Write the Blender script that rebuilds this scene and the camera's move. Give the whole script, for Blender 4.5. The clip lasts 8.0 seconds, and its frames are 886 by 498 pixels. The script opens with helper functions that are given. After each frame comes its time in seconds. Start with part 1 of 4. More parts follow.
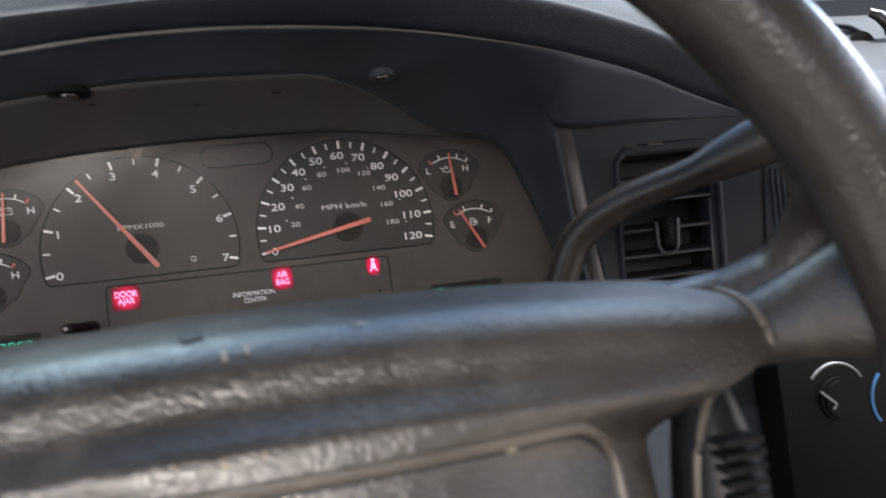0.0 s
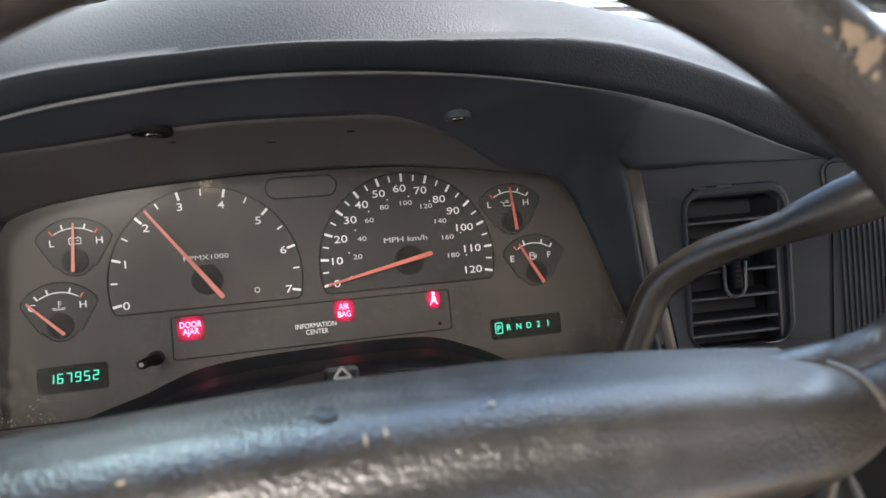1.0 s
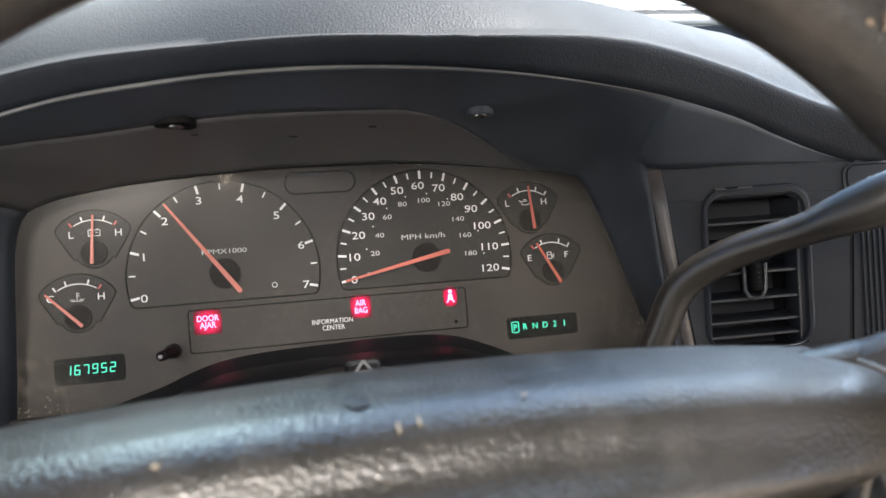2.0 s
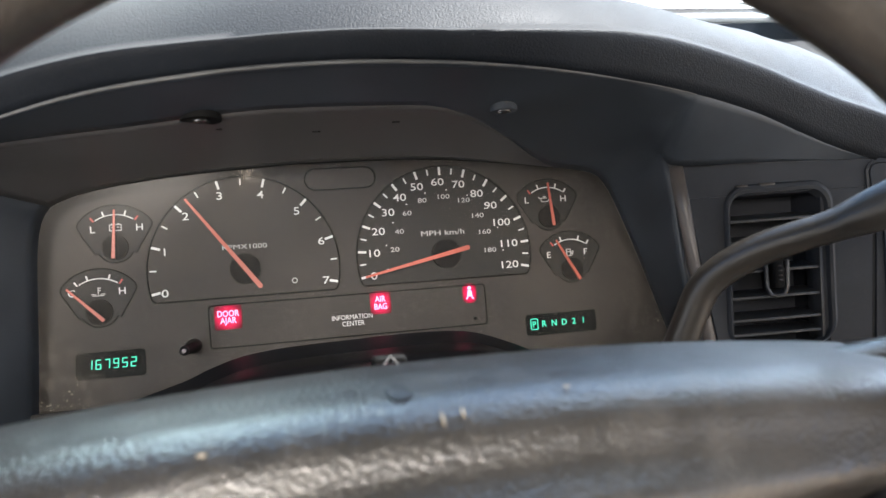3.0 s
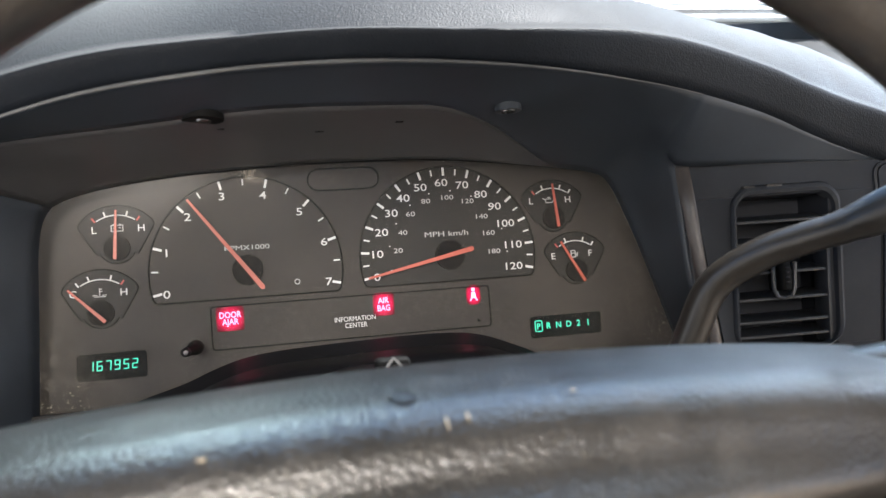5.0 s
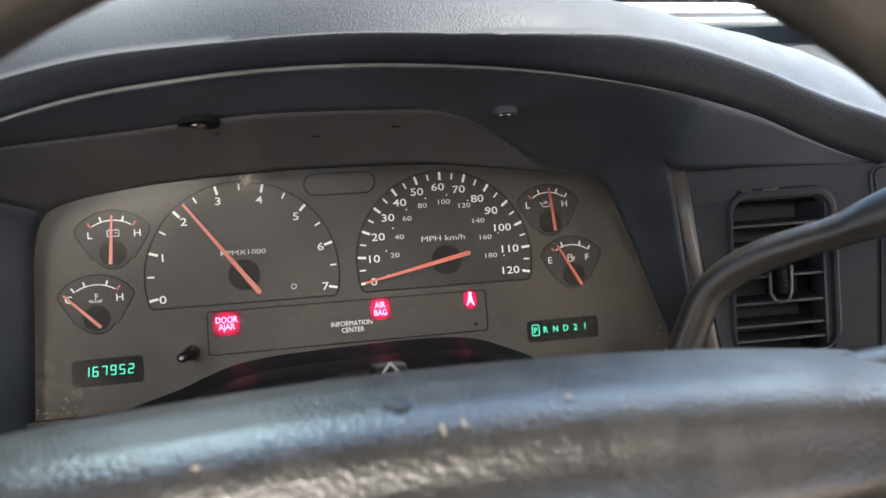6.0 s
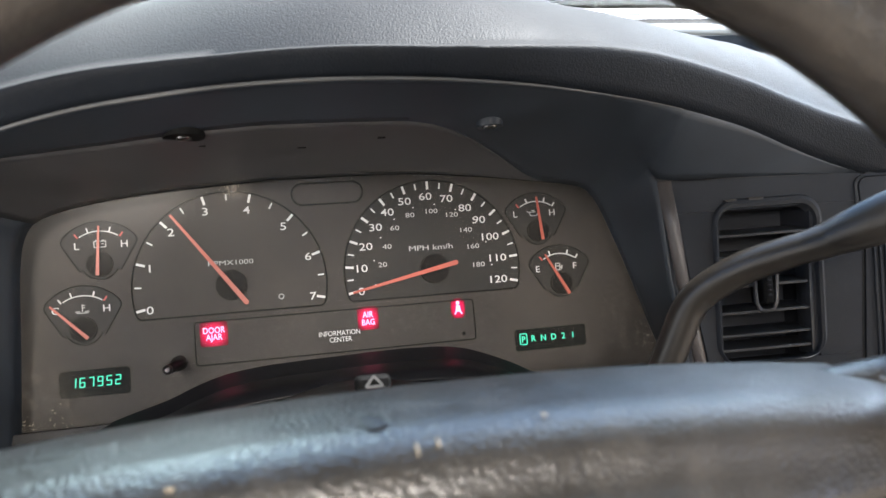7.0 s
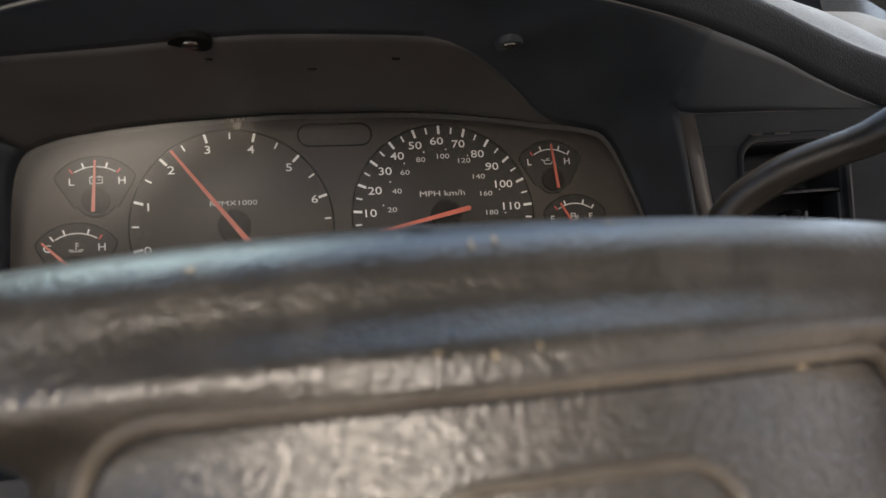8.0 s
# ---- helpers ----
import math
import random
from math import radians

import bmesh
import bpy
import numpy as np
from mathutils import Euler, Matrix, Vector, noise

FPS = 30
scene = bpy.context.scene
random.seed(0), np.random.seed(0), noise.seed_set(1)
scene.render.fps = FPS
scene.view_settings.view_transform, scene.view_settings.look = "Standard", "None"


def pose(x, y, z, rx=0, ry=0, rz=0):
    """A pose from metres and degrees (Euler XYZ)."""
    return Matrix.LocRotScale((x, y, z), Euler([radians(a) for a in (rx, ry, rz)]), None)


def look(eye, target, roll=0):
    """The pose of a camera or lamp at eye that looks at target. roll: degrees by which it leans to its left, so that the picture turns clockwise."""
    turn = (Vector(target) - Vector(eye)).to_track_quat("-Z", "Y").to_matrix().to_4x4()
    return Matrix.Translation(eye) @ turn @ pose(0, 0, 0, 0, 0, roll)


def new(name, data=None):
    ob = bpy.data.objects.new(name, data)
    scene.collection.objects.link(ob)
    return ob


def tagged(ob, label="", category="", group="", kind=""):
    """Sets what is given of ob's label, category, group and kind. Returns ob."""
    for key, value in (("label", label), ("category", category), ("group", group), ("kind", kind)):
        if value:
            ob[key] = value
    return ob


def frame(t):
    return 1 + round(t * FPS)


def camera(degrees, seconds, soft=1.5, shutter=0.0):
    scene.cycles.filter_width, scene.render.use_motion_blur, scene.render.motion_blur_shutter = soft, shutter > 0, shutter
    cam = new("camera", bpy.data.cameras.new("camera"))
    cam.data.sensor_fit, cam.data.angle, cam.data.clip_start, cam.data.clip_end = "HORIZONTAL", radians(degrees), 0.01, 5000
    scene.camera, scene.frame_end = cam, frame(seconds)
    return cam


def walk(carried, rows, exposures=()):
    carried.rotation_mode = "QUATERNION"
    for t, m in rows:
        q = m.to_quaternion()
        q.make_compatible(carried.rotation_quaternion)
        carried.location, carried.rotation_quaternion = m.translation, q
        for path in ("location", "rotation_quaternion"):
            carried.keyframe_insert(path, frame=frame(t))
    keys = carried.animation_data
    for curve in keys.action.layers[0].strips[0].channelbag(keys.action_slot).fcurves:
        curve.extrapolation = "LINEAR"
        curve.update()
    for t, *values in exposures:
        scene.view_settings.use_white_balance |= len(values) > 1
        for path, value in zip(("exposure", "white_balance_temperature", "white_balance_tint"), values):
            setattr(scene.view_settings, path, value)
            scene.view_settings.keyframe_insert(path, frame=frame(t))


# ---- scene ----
cam = camera(58.7, 8.0, 1.45, 0.6)
cam.data.dof.use_dof, cam.data.dof.focus_distance, cam.data.dof.aperture_fstop = True, 0.46, 12.0
# Everything in the dash is laid out in the instrument panel's own frame (x along the panel, y into it, z up its face);
# DASH leans that frame back and lifts it to its height over the ground.
DASH = Matrix.Translation((0, 0, 1.2)) @ Matrix.Rotation(radians(-15), 4, "X") @ Matrix.Translation((0, 0, -1.0))
PATH = [
    (0, (0.0008, -0.4700, 0.9721), (0.4769, 1.4709, 1.0534), -7.00),
    (0.5, (-0.0191, -0.4665, 0.9871), (0.4476, 1.4762, 1.0776), -6.39),
    (1, (-0.0268, -0.4645, 0.9947), (0.4248, 1.4818, 1.0838), -5.77),
    (1.5, (-0.0301, -0.4626, 0.9934), (0.4150, 1.4849, 1.0894), -5.12),
    (2, (-0.0337, -0.4619, 0.9918), (0.4044, 1.4870, 1.0918), -4.90),
    (3.5, (-0.0461, -0.4585, 0.9905), (0.3774, 1.4936, 1.0901), -4.55),
    (4, (-0.0470, -0.4596, 0.9916), (0.3723, 1.4935, 1.0895), -4.49),
    (5.5, (-0.0409, -0.4544, 0.9901), (0.3830, 1.4971, 1.1004), -4.63),
    (6, (-0.0419, -0.4555, 0.9912), (0.3861, 1.4949, 1.1039), -4.69),
    (6.5, (-0.0368, -0.4581, 0.9940), (0.3933, 1.4918, 1.1067), -4.81),
    (7, (-0.0370, -0.4577, 0.9947), (0.4013, 1.4901, 1.1132), -4.86),
    (7.5, (-0.0444, -0.4408, 0.9588), (0.4125, 1.4972, 1.1478), -4.88),
    (8, (-0.0492, -0.4299, 0.9437), (0.4244, 1.5010, 1.1615), -4.93),
]
walk(cam, [(t, DASH @ look(eye, target, roll)) for t, eye, target, roll in PATH],
     exposures=[(0.0, 2.82, 5850, 11), (0.4, 2.8, 5850, 10), (0.8, 3.3, 5950, 10), (2.0, 3.42, 5950, 9), (7.0, 3.42, 5950, 9), (7.4, 3.25, 6150, 10), (7.8, 2.65, 6450, 11), (8.0, 2.52, 6450, 11)])

# ---- light ----
world = bpy.data.worlds.new("sky")
scene.world = world
world.use_nodes = True
sky = world.node_tree.nodes.new("ShaderNodeTexSky")
sky.sky_type, sky.sun_disc = "NISHITA", False
SUN_UP, SUN_ROUND = radians(61.5), radians(70.4)
sky.sun_elevation, sky.sun_rotation = SUN_UP, SUN_ROUND
world.node_tree.links.new(sky.outputs[0], world.node_tree.nodes["Background"].inputs[0])
world.node_tree.nodes["Background"].inputs[1].default_value = 0.08
sun = new("sun", bpy.data.lights.new("sun", "SUN"))
sun.data.energy, sun.data.angle, sun.data.color = 2.8, radians(0.5), (1.0, 0.95, 0.88)
SUN_DIR = Vector((0.45, 0.16, 0.88)).normalized()
sun.matrix_world = look(Vector((0, 0, 5)) + SUN_DIR, (0, 0, 5))


def opening_light(name, eye, target, w, h, watts, colour):
    """An area lamp added in place of the light through one of the cab's openings."""
    ob = new(name, bpy.data.lights.new(name, "AREA"))
    ob.data.shape, ob.data.size, ob.data.size_y = "RECTANGLE", w, h
    ob.data.energy, ob.data.color = watts, colour
    ob.matrix_world = look(eye, target)


opening_light("door_light", (-0.54, -0.60, 1.04), (0.02, -0.20, 1.20), 0.90, 0.80, 0.42, (1.0, 0.92, 0.84))
opening_light("side_window_light", (1.06, -0.28, 1.42), (0.1, -0.25, 1.10), 0.80, 0.44, 0.75, (1.0, 0.88, 0.76))
opening_light("windscreen_light", (0.80, 0.33, 1.545), (0.36, -0.25, 0.98), 0.58, 0.40, 2.0, (0.69, 0.83, 1.0))
opening_light("windscreen_side_light", (-0.20, 0.33, 1.545), (-0.12, -0.25, 0.98), 0.36, 0.40, 0.72, (0.90, 0.97, 0.92))
# unseen source, added to fill from behind and put sheen on the pad
opening_light("rear_fill_light", (-0.22, -1.12, 1.625), (-0.12, -0.3, 1.2), 0.32, 0.17, 1.60, (1.0, 0.86, 0.70))


# ---- materials ----
def nodes_of(name):
    m = bpy.data.materials.new(name)
    m.use_nodes = True
    t = m.node_tree
    return m, t, t.nodes["Principled BSDF"]


def plastic(name, colour, rough=0.5, grain=900.0, bump=0.25, blotch=0.25, dust=0.0, spec=0.5, leather=False, depth=0.0004, dustcol=(0.3, 0.27, 0.22), top_light=None):
    """Moulded plastic or vinyl: blotches, fine grain, pebbled relief and thin dust."""
    m, t, b = nodes_of(name)
    n, l = t.nodes, t.links
    pos = n.new("ShaderNodeTexCoord")
    big = n.new("ShaderNodeTexNoise")
    big.inputs["Scale"].default_value, big.inputs["Detail"].default_value = 28.0, 5.0
    l.new(pos.outputs["Object"], big.inputs["Vector"])
    ramp = n.new("ShaderNodeValToRGB")
    ramp.color_ramp.elements[0].position, ramp.color_ramp.elements[1].position = 0.3, 0.72
    ramp.color_ramp.elements[0].color = (*[c * (1 - blotch) for c in colour], 1)
    ramp.color_ramp.elements[1].color = (*[min(1, c * (1 + blotch)) for c in colour], 1)
    l.new(big.outputs["Fac"], ramp.inputs["Fac"])
    col = ramp.outputs["Color"]
    if dust:
        spk = n.new("ShaderNodeTexNoise")
        spk.inputs["Scale"].default_value, spk.inputs["Detail"].default_value = 260.0, 8.0
        spk.inputs["Roughness"].default_value = 0.7
        l.new(pos.outputs["Object"], spk.inputs["Vector"])
        cut = n.new("ShaderNodeMapRange")
        cut.inputs["From Min"].default_value, cut.inputs["From Max"].default_value = 0.52, 0.75
        cut.inputs["To Max"].default_value = dust
        l.new(spk.outputs["Fac"], cut.inputs["Value"])
        mix = n.new("ShaderNodeMix")
        mix.data_type = "RGBA"
        l.new(cut.outputs["Result"], mix.inputs["Factor"])
        l.new(col, mix.inputs["A"])
        mix.inputs["B"].default_value = (*dustcol, 1)
        col = mix.outputs["Result"]
    rr = n.new("ShaderNodeMapRange")
    rr.inputs["To Min"].default_value, rr.inputs["To Max"].default_value = rough - 0.08, rough + 0.1
    l.new(big.outputs["Fac"], rr.inputs["Value"])
    l.new(rr.outputs["Result"], b.inputs["Roughness"])
    if top_light:
        # faces that look up get a pale, duller tint in place of light there
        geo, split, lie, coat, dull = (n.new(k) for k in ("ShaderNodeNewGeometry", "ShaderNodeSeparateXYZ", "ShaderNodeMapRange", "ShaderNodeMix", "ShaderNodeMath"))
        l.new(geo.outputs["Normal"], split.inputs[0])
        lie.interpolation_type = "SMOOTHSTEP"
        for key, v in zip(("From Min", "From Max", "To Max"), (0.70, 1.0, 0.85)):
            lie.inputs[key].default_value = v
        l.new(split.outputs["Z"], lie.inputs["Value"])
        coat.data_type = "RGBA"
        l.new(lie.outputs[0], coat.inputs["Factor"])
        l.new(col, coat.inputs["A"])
        coat.inputs["B"].default_value = (*top_light, 1)
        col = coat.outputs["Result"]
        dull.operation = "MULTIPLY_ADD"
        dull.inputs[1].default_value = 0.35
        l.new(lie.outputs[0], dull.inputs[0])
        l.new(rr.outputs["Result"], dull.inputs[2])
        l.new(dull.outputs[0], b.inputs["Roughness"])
    l.new(col, b.inputs["Base Color"])
    b.inputs["Specular IOR Level"].default_value = spec
    if bump:
        if leather:
            g = n.new("ShaderNodeTexVoronoi")
            g.feature = "SMOOTH_F1"
            g.inputs["Smoothness"].default_value = 0.6
            height = g.outputs["Distance"]
        else:
            g = n.new("ShaderNodeTexNoise")
            g.inputs["Detail"].default_value = 3.0
            height = g.outputs["Fac"]
        g.inputs["Scale"].default_value = grain
        if leather:
            warp = n.new("ShaderNodeTexNoise")
            warp.inputs["Scale"].default_value = grain * 0.4
            l.new(pos.outputs["Object"], warp.inputs["Vector"])
            add = n.new("ShaderNodeVectorMath")
            add.operation = "MULTIPLY_ADD"
            add.inputs[1].default_value = (0.0006, 0.0006, 0.0006)
            l.new(warp.outputs["Color"], add.inputs[0])
            l.new(pos.outputs["Object"], add.inputs[2])
            l.new(add.outputs["Vector"], g.inputs["Vector"])
        else:
            l.new(pos.outputs["Object"], g.inputs["Vector"])
        bp = n.new("ShaderNodeBump")
        bp.inputs["Strength"].default_value, bp.inputs["Distance"].default_value = bump, depth
        l.new(height, bp.inputs["Height"])
        l.new(bp.outputs["Normal"], b.inputs["Normal"])
    return m


def leather(name, colour, rough, cells, depth, dustcol, spec=0.5):
    """Worn pebbled vinyl: uneven cells, creases, rubbed shiny places and pale dirt in the hollows."""
    m, t, b = nodes_of(name)
    n, l = t.nodes, t.links
    pos = n.new("ShaderNodeTexCoord")

    def noise_of(scale, detail, stretch=(1, 1, 1), rough_=0.55):
        k = n.new("ShaderNodeMapping")
        k.inputs["Scale"].default_value = stretch
        l.new(pos.outputs["Object"], k.inputs["Vector"])
        g = n.new("ShaderNodeTexNoise")
        g.inputs["Scale"].default_value, g.inputs["Detail"].default_value, g.inputs["Roughness"].default_value = scale, detail, rough_
        l.new(k.outputs[0], g.inputs["Vector"])
        return g.outputs["Fac"], g.outputs["Color"]

    def span(value, lo, hi, a, c):
        r = n.new("ShaderNodeMapRange")
        for key, v in zip(("From Min", "From Max", "To Min", "To Max"), (lo, hi, a, c)):
            r.inputs[key].default_value = v
        l.new(value, r.inputs["Value"])
        return r.outputs["Result"]

    def maths(kind, a, c):
        q = n.new("ShaderNodeMath")
        q.operation = kind
        for k, v in enumerate((a, c)):
            if isinstance(v, float):
                q.inputs[k].default_value = v
            else:
                l.new(v, q.inputs[k])
        return q.outputs[0]

    big, _ = noise_of(24.0, 5.0)
    wear, _ = noise_of(60.0, 4.0, (1, 1, 0.5), 0.7)
    crease, _ = noise_of(cells * 0.42, 2.0, (1.0, 1.0, 0.42))
    fine, _ = noise_of(cells * 3.0, 3.0)
    _, bend = noise_of(cells * 0.35, 2.0)
    warp = n.new("ShaderNodeVectorMath")
    warp.operation = "MULTIPLY_ADD"
    warp.inputs[1].default_value = (1.1 / cells,) * 3
    l.new(bend, warp.inputs[0])
    l.new(pos.outputs["Object"], warp.inputs[2])
    cell = n.new("ShaderNodeTexVoronoi")
    cell.feature = "SMOOTH_F1"
    cell.inputs["Smoothness"].default_value, cell.inputs["Scale"].default_value = 0.45, cells
    l.new(warp.outputs[0], cell.inputs["Vector"])
    pebble = span(cell.outputs["Distance"], 0.1, 0.75, 1.0, 0.0)
    height = maths("ADD", maths("MULTIPLY", pebble, 0.62), maths("ADD", maths("MULTIPLY", crease, 0.24), maths("MULTIPLY", fine, 0.10)))
    bp = n.new("ShaderNodeBump")
    bp.inputs["Strength"].default_value, bp.inputs["Distance"].default_value = 0.8, depth
    l.new(height, bp.inputs["Height"])
    l.new(bp.outputs["Normal"], b.inputs["Normal"])
    ramp = n.new("ShaderNodeValToRGB")
    ramp.color_ramp.elements[0].position, ramp.color_ramp.elements[1].position = 0.32, 0.70
    ramp.color_ramp.elements[0].color = (*[c * 0.6 for c in colour], 1)
    ramp.color_ramp.elements[1].color = (*[c * 1.4 for c in colour], 1)
    l.new(big, ramp.inputs["Fac"])
    mix = n.new("ShaderNodeMix")
    mix.data_type = "RGBA"
    l.new(maths("MULTIPLY", span(wear, 0.52, 0.80, 0.0, 0.30), span(fine, 0.35, 0.65, 0.3, 1.0)), mix.inputs["Factor"])
    l.new(ramp.outputs["Color"], mix.inputs["A"])
    mix.inputs["B"].default_value = (*dustcol, 1)
    l.new(mix.outputs["Result"], b.inputs["Base Color"])
    l.new(span(wear, 0.3, 0.7, rough - 0.04, rough + 0.07), b.inputs["Roughness"])
    b.inputs["Specular IOR Level"].default_value = spec
    return m


def paint(name, colour, rough=0.5, glow=0.0, glowcol=None, metal=0.0, spec=0.5):
    m, t, b = nodes_of(name)
    b.inputs["Base Color"].default_value = (*colour, 1)
    b.inputs["Roughness"].default_value, b.inputs["Metallic"].default_value = rough, metal
    b.inputs["Specular IOR Level"].default_value = spec
    if glow:
        b.inputs["Emission Color"].default_value = (*(glowcol or colour), 1)
        b.inputs["Emission Strength"].default_value = glow
    return m


def lamp_glow(name, colour, glow, glowcol):
    """A lit coloured window whose glow fades outward, painting the lamp's halo in."""
    m, t, b = nodes_of(name)
    n, l = t.nodes, t.links
    b.inputs["Base Color"].default_value, b.inputs["Roughness"].default_value = (*colour, 1), 0.6
    b.inputs["Specular IOR Level"].default_value = 0.1
    pos, flat, far, fall = (n.new(k) for k in ("ShaderNodeTexCoord", "ShaderNodeVectorMath", "ShaderNodeVectorMath", "ShaderNodeMapRange"))
    flat.operation, far.operation = "MULTIPLY", "DISTANCE"
    flat.inputs[1].default_value, far.inputs[1].default_value = (1, 0, 1), (0.5, 0, 0.5)
    l.new(pos.outputs["Generated"], flat.inputs[0])
    l.new(flat.outputs[0], far.inputs[0])
    fall.interpolation_type = "SMOOTHSTEP"
    for key, v in zip(("From Min", "From Max", "To Min", "To Max"), (0.18, 0.62, glow, glow * 0.06)):
        fall.inputs[key].default_value = v
    l.new(far.outputs["Value"], fall.inputs["Value"])
    b.inputs["Emission Color"].default_value = (*glowcol, 1)
    l.new(fall.outputs[0], b.inputs["Emission Strength"])
    return m


def clear(name, tint=(1, 1, 1), ior=1.5, film=0.0, filmcol=(0.35, 0.31, 0.26), scale=35.0, rough=0.03, stains=()):
    """A clear pane: lets light straight through, mirrors by Fresnel; film: dust and smears lying on it."""
    m = bpy.data.materials.new(name)
    m.use_nodes = True
    t = m.node_tree
    n, l = t.nodes, t.links
    n.remove(n["Principled BSDF"])
    out = n["Material Output"]
    tr, gl, fr, mx = (n.new(k) for k in ("ShaderNodeBsdfTransparent", "ShaderNodeBsdfGlossy", "ShaderNodeFresnel", "ShaderNodeMixShader"))
    tr.inputs["Color"].default_value = (*tint, 1)
    gl.inputs["Roughness"].default_value = rough
    fr.inputs["IOR"].default_value = ior
    l.new(fr.outputs[0], mx.inputs[0])
    l.new(tr.outputs[0], mx.inputs[1])
    l.new(gl.outputs[0], mx.inputs[2])
    last = mx.outputs[0]
    if film:
        pos = n.new("ShaderNodeTexCoord")
        a, b2 = n.new("ShaderNodeTexNoise"), n.new("ShaderNodeTexNoise")
        a.inputs["Scale"].default_value, a.inputs["Detail"].default_value = scale, 6.0
        b2.inputs["Scale"].default_value, b2.inputs["Detail"].default_value = 620.0, 4.0
        for k in (a, b2):
            l.new(pos.outputs["Object"], k.inputs["Vector"])
        m1, m2 = n.new("ShaderNodeMapRange"), n.new("ShaderNodeMapRange")
        m1.inputs["From Min"].default_value, m1.inputs["From Max"].default_value = 0.35, 0.8
        m1.inputs["To Min"].default_value, m1.inputs["To Max"].default_value = film * 0.5, film * 1.6
        m2.inputs["From Min"].default_value, m2.inputs["From Max"].default_value = 0.66, 0.74
        m2.inputs["To Max"].default_value = 0.22
        l.new(a.outputs["Fac"], m1.inputs["Value"])
        l.new(b2.outputs["Fac"], m2.inputs["Value"])
        add = n.new("ShaderNodeMath")
        add.operation = "ADD"
        l.new(m1.outputs[0], add.inputs[0])
        l.new(m2.outputs[0], add.inputs[1])
        for place, reach, amount in stains:
            far, near, patch, both, more = (n.new(k) for k in ("ShaderNodeVectorMath", "ShaderNodeMapRange", "ShaderNodeMapRange", "ShaderNodeMath", "ShaderNodeMath"))
            far.operation, both.operation, more.operation = "DISTANCE", "MULTIPLY", "ADD"
            far.inputs[1].default_value = place
            l.new(pos.outputs["Object"], far.inputs[0])
            grit = n.new("ShaderNodeTexNoise")
            grit.inputs["Scale"].default_value, grit.inputs["Detail"].default_value, grit.inputs["Roughness"].default_value = 150.0, 8.0, 0.75
            l.new(pos.outputs["Object"], grit.inputs["Vector"])
            for r, vs in ((near, (0.0, reach, amount, 0.0)), (patch, (0.48, 0.70, 0.0, 1.0))):
                for key, v in zip(("From Min", "From Max", "To Min", "To Max"), vs):
                    r.inputs[key].default_value = v
            l.new(far.outputs["Value"], near.inputs["Value"])
            l.new(grit.outputs["Fac"], patch.inputs["Value"])
            l.new(near.outputs[0], both.inputs[0])
            l.new(patch.outputs[0], both.inputs[1])
            l.new(add.outputs[0], more.inputs[0])
            l.new(both.outputs[0], more.inputs[1])
            add = more
        df = n.new("ShaderNodeBsdfDiffuse")
        df.inputs["Color"].default_value = (*filmcol, 1)
        mx2 = n.new("ShaderNodeMixShader")
        l.new(add.outputs[0], mx2.inputs[0])
        l.new(last, mx2.inputs[1])
        l.new(df.outputs[0], mx2.inputs[2])
        last = mx2.outputs[0]
    l.new(last, out.inputs["Surface"])
    return m


PAD_BLACK = plastic("dash vinyl", (0.0066, 0.0079, 0.0102), 0.50, 1300, 0.45, 0.15, dust=0.012, leather=True, spec=0.07, top_light=(0.050, 0.050, 0.050))
DASHTOP = plastic("dash vinyl paled for glare", (0.22, 0.22, 0.22), 0.5, 1300, 0.4, 0.15, dust=0.1, leather=True)
LIT_BEZEL = plastic("bezel plastic, warm-lit copy", (0.037, 0.0358, 0.0362), 0.42, 2600, 0.08, 0.25, dust=0.03, spec=0.4)
BEZEL = plastic("bezel plastic", (0.0205, 0.0245, 0.0305), 0.45, 2600, 0.10, 0.25, dust=0.012, spec=0.25)
SLAT = plastic("slat plastic", (0.0125, 0.0138, 0.0165), 0.38, 2600, 0.1, 0.2, dust=0.03, spec=0.35)
PANEL = plastic("panel plastic", (0.0112, 0.0126, 0.0155), 0.50, 2600, 0.15, 0.2, dust=0.015, spec=0.14)
WHEEL = leather("wheel vinyl", (0.024, 0.0208, 0.0178), 0.32, 820, 0.00036, (0.16, 0.135, 0.105), spec=1.0)
RIM = leather("rim vinyl", (0.0205, 0.0175, 0.0145), 0.30, 750, 0.00026, (0.11, 0.09, 0.07), spec=0.5)
LIPBEAD = plastic("lip edge, painted highlight", (0.06, 0.06, 0.06), 0.4, 1500, 0.2, 0.3, dust=0.05)
CORNER = plastic("corner plastic, painted highlight", (0.046, 0.040, 0.037), 0.38, 2600, 0.15, 0.35, dust=0.05, spec=0.4)
GROOVE = paint("groove shadow plastic", (0.004, 0.004, 0.004), 0.7, spec=0.1)
FACE = plastic("gauge face", (0.0250, 0.0215, 0.0186), 0.6, 3000, 0.05, 0.34, dust=0.08, spec=0.3)
DIAL = plastic("dial black", (0.0088, 0.0080, 0.0074), 0.6, 3000, 0.05, 0.2, dust=0.02, spec=0.3)
WHITE = paint("printed white", (0.60, 0.60, 0.60), 0.6)
PRINT = paint("printed thin white", (0.42, 0.42, 0.42), 0.6)
GREY = paint("printed grey", (0.40, 0.40, 0.40), 0.6)
PRINTDIM = paint("worn pale print", (0.085, 0.085, 0.085), 0.6)
NEEDLE = paint("needle orange", (0.42, 0.080, 0.048), 0.45)
REDMARK = paint("printed red", (0.45, 0.07, 0.06), 0.6)
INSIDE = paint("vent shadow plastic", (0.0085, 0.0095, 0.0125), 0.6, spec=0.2)
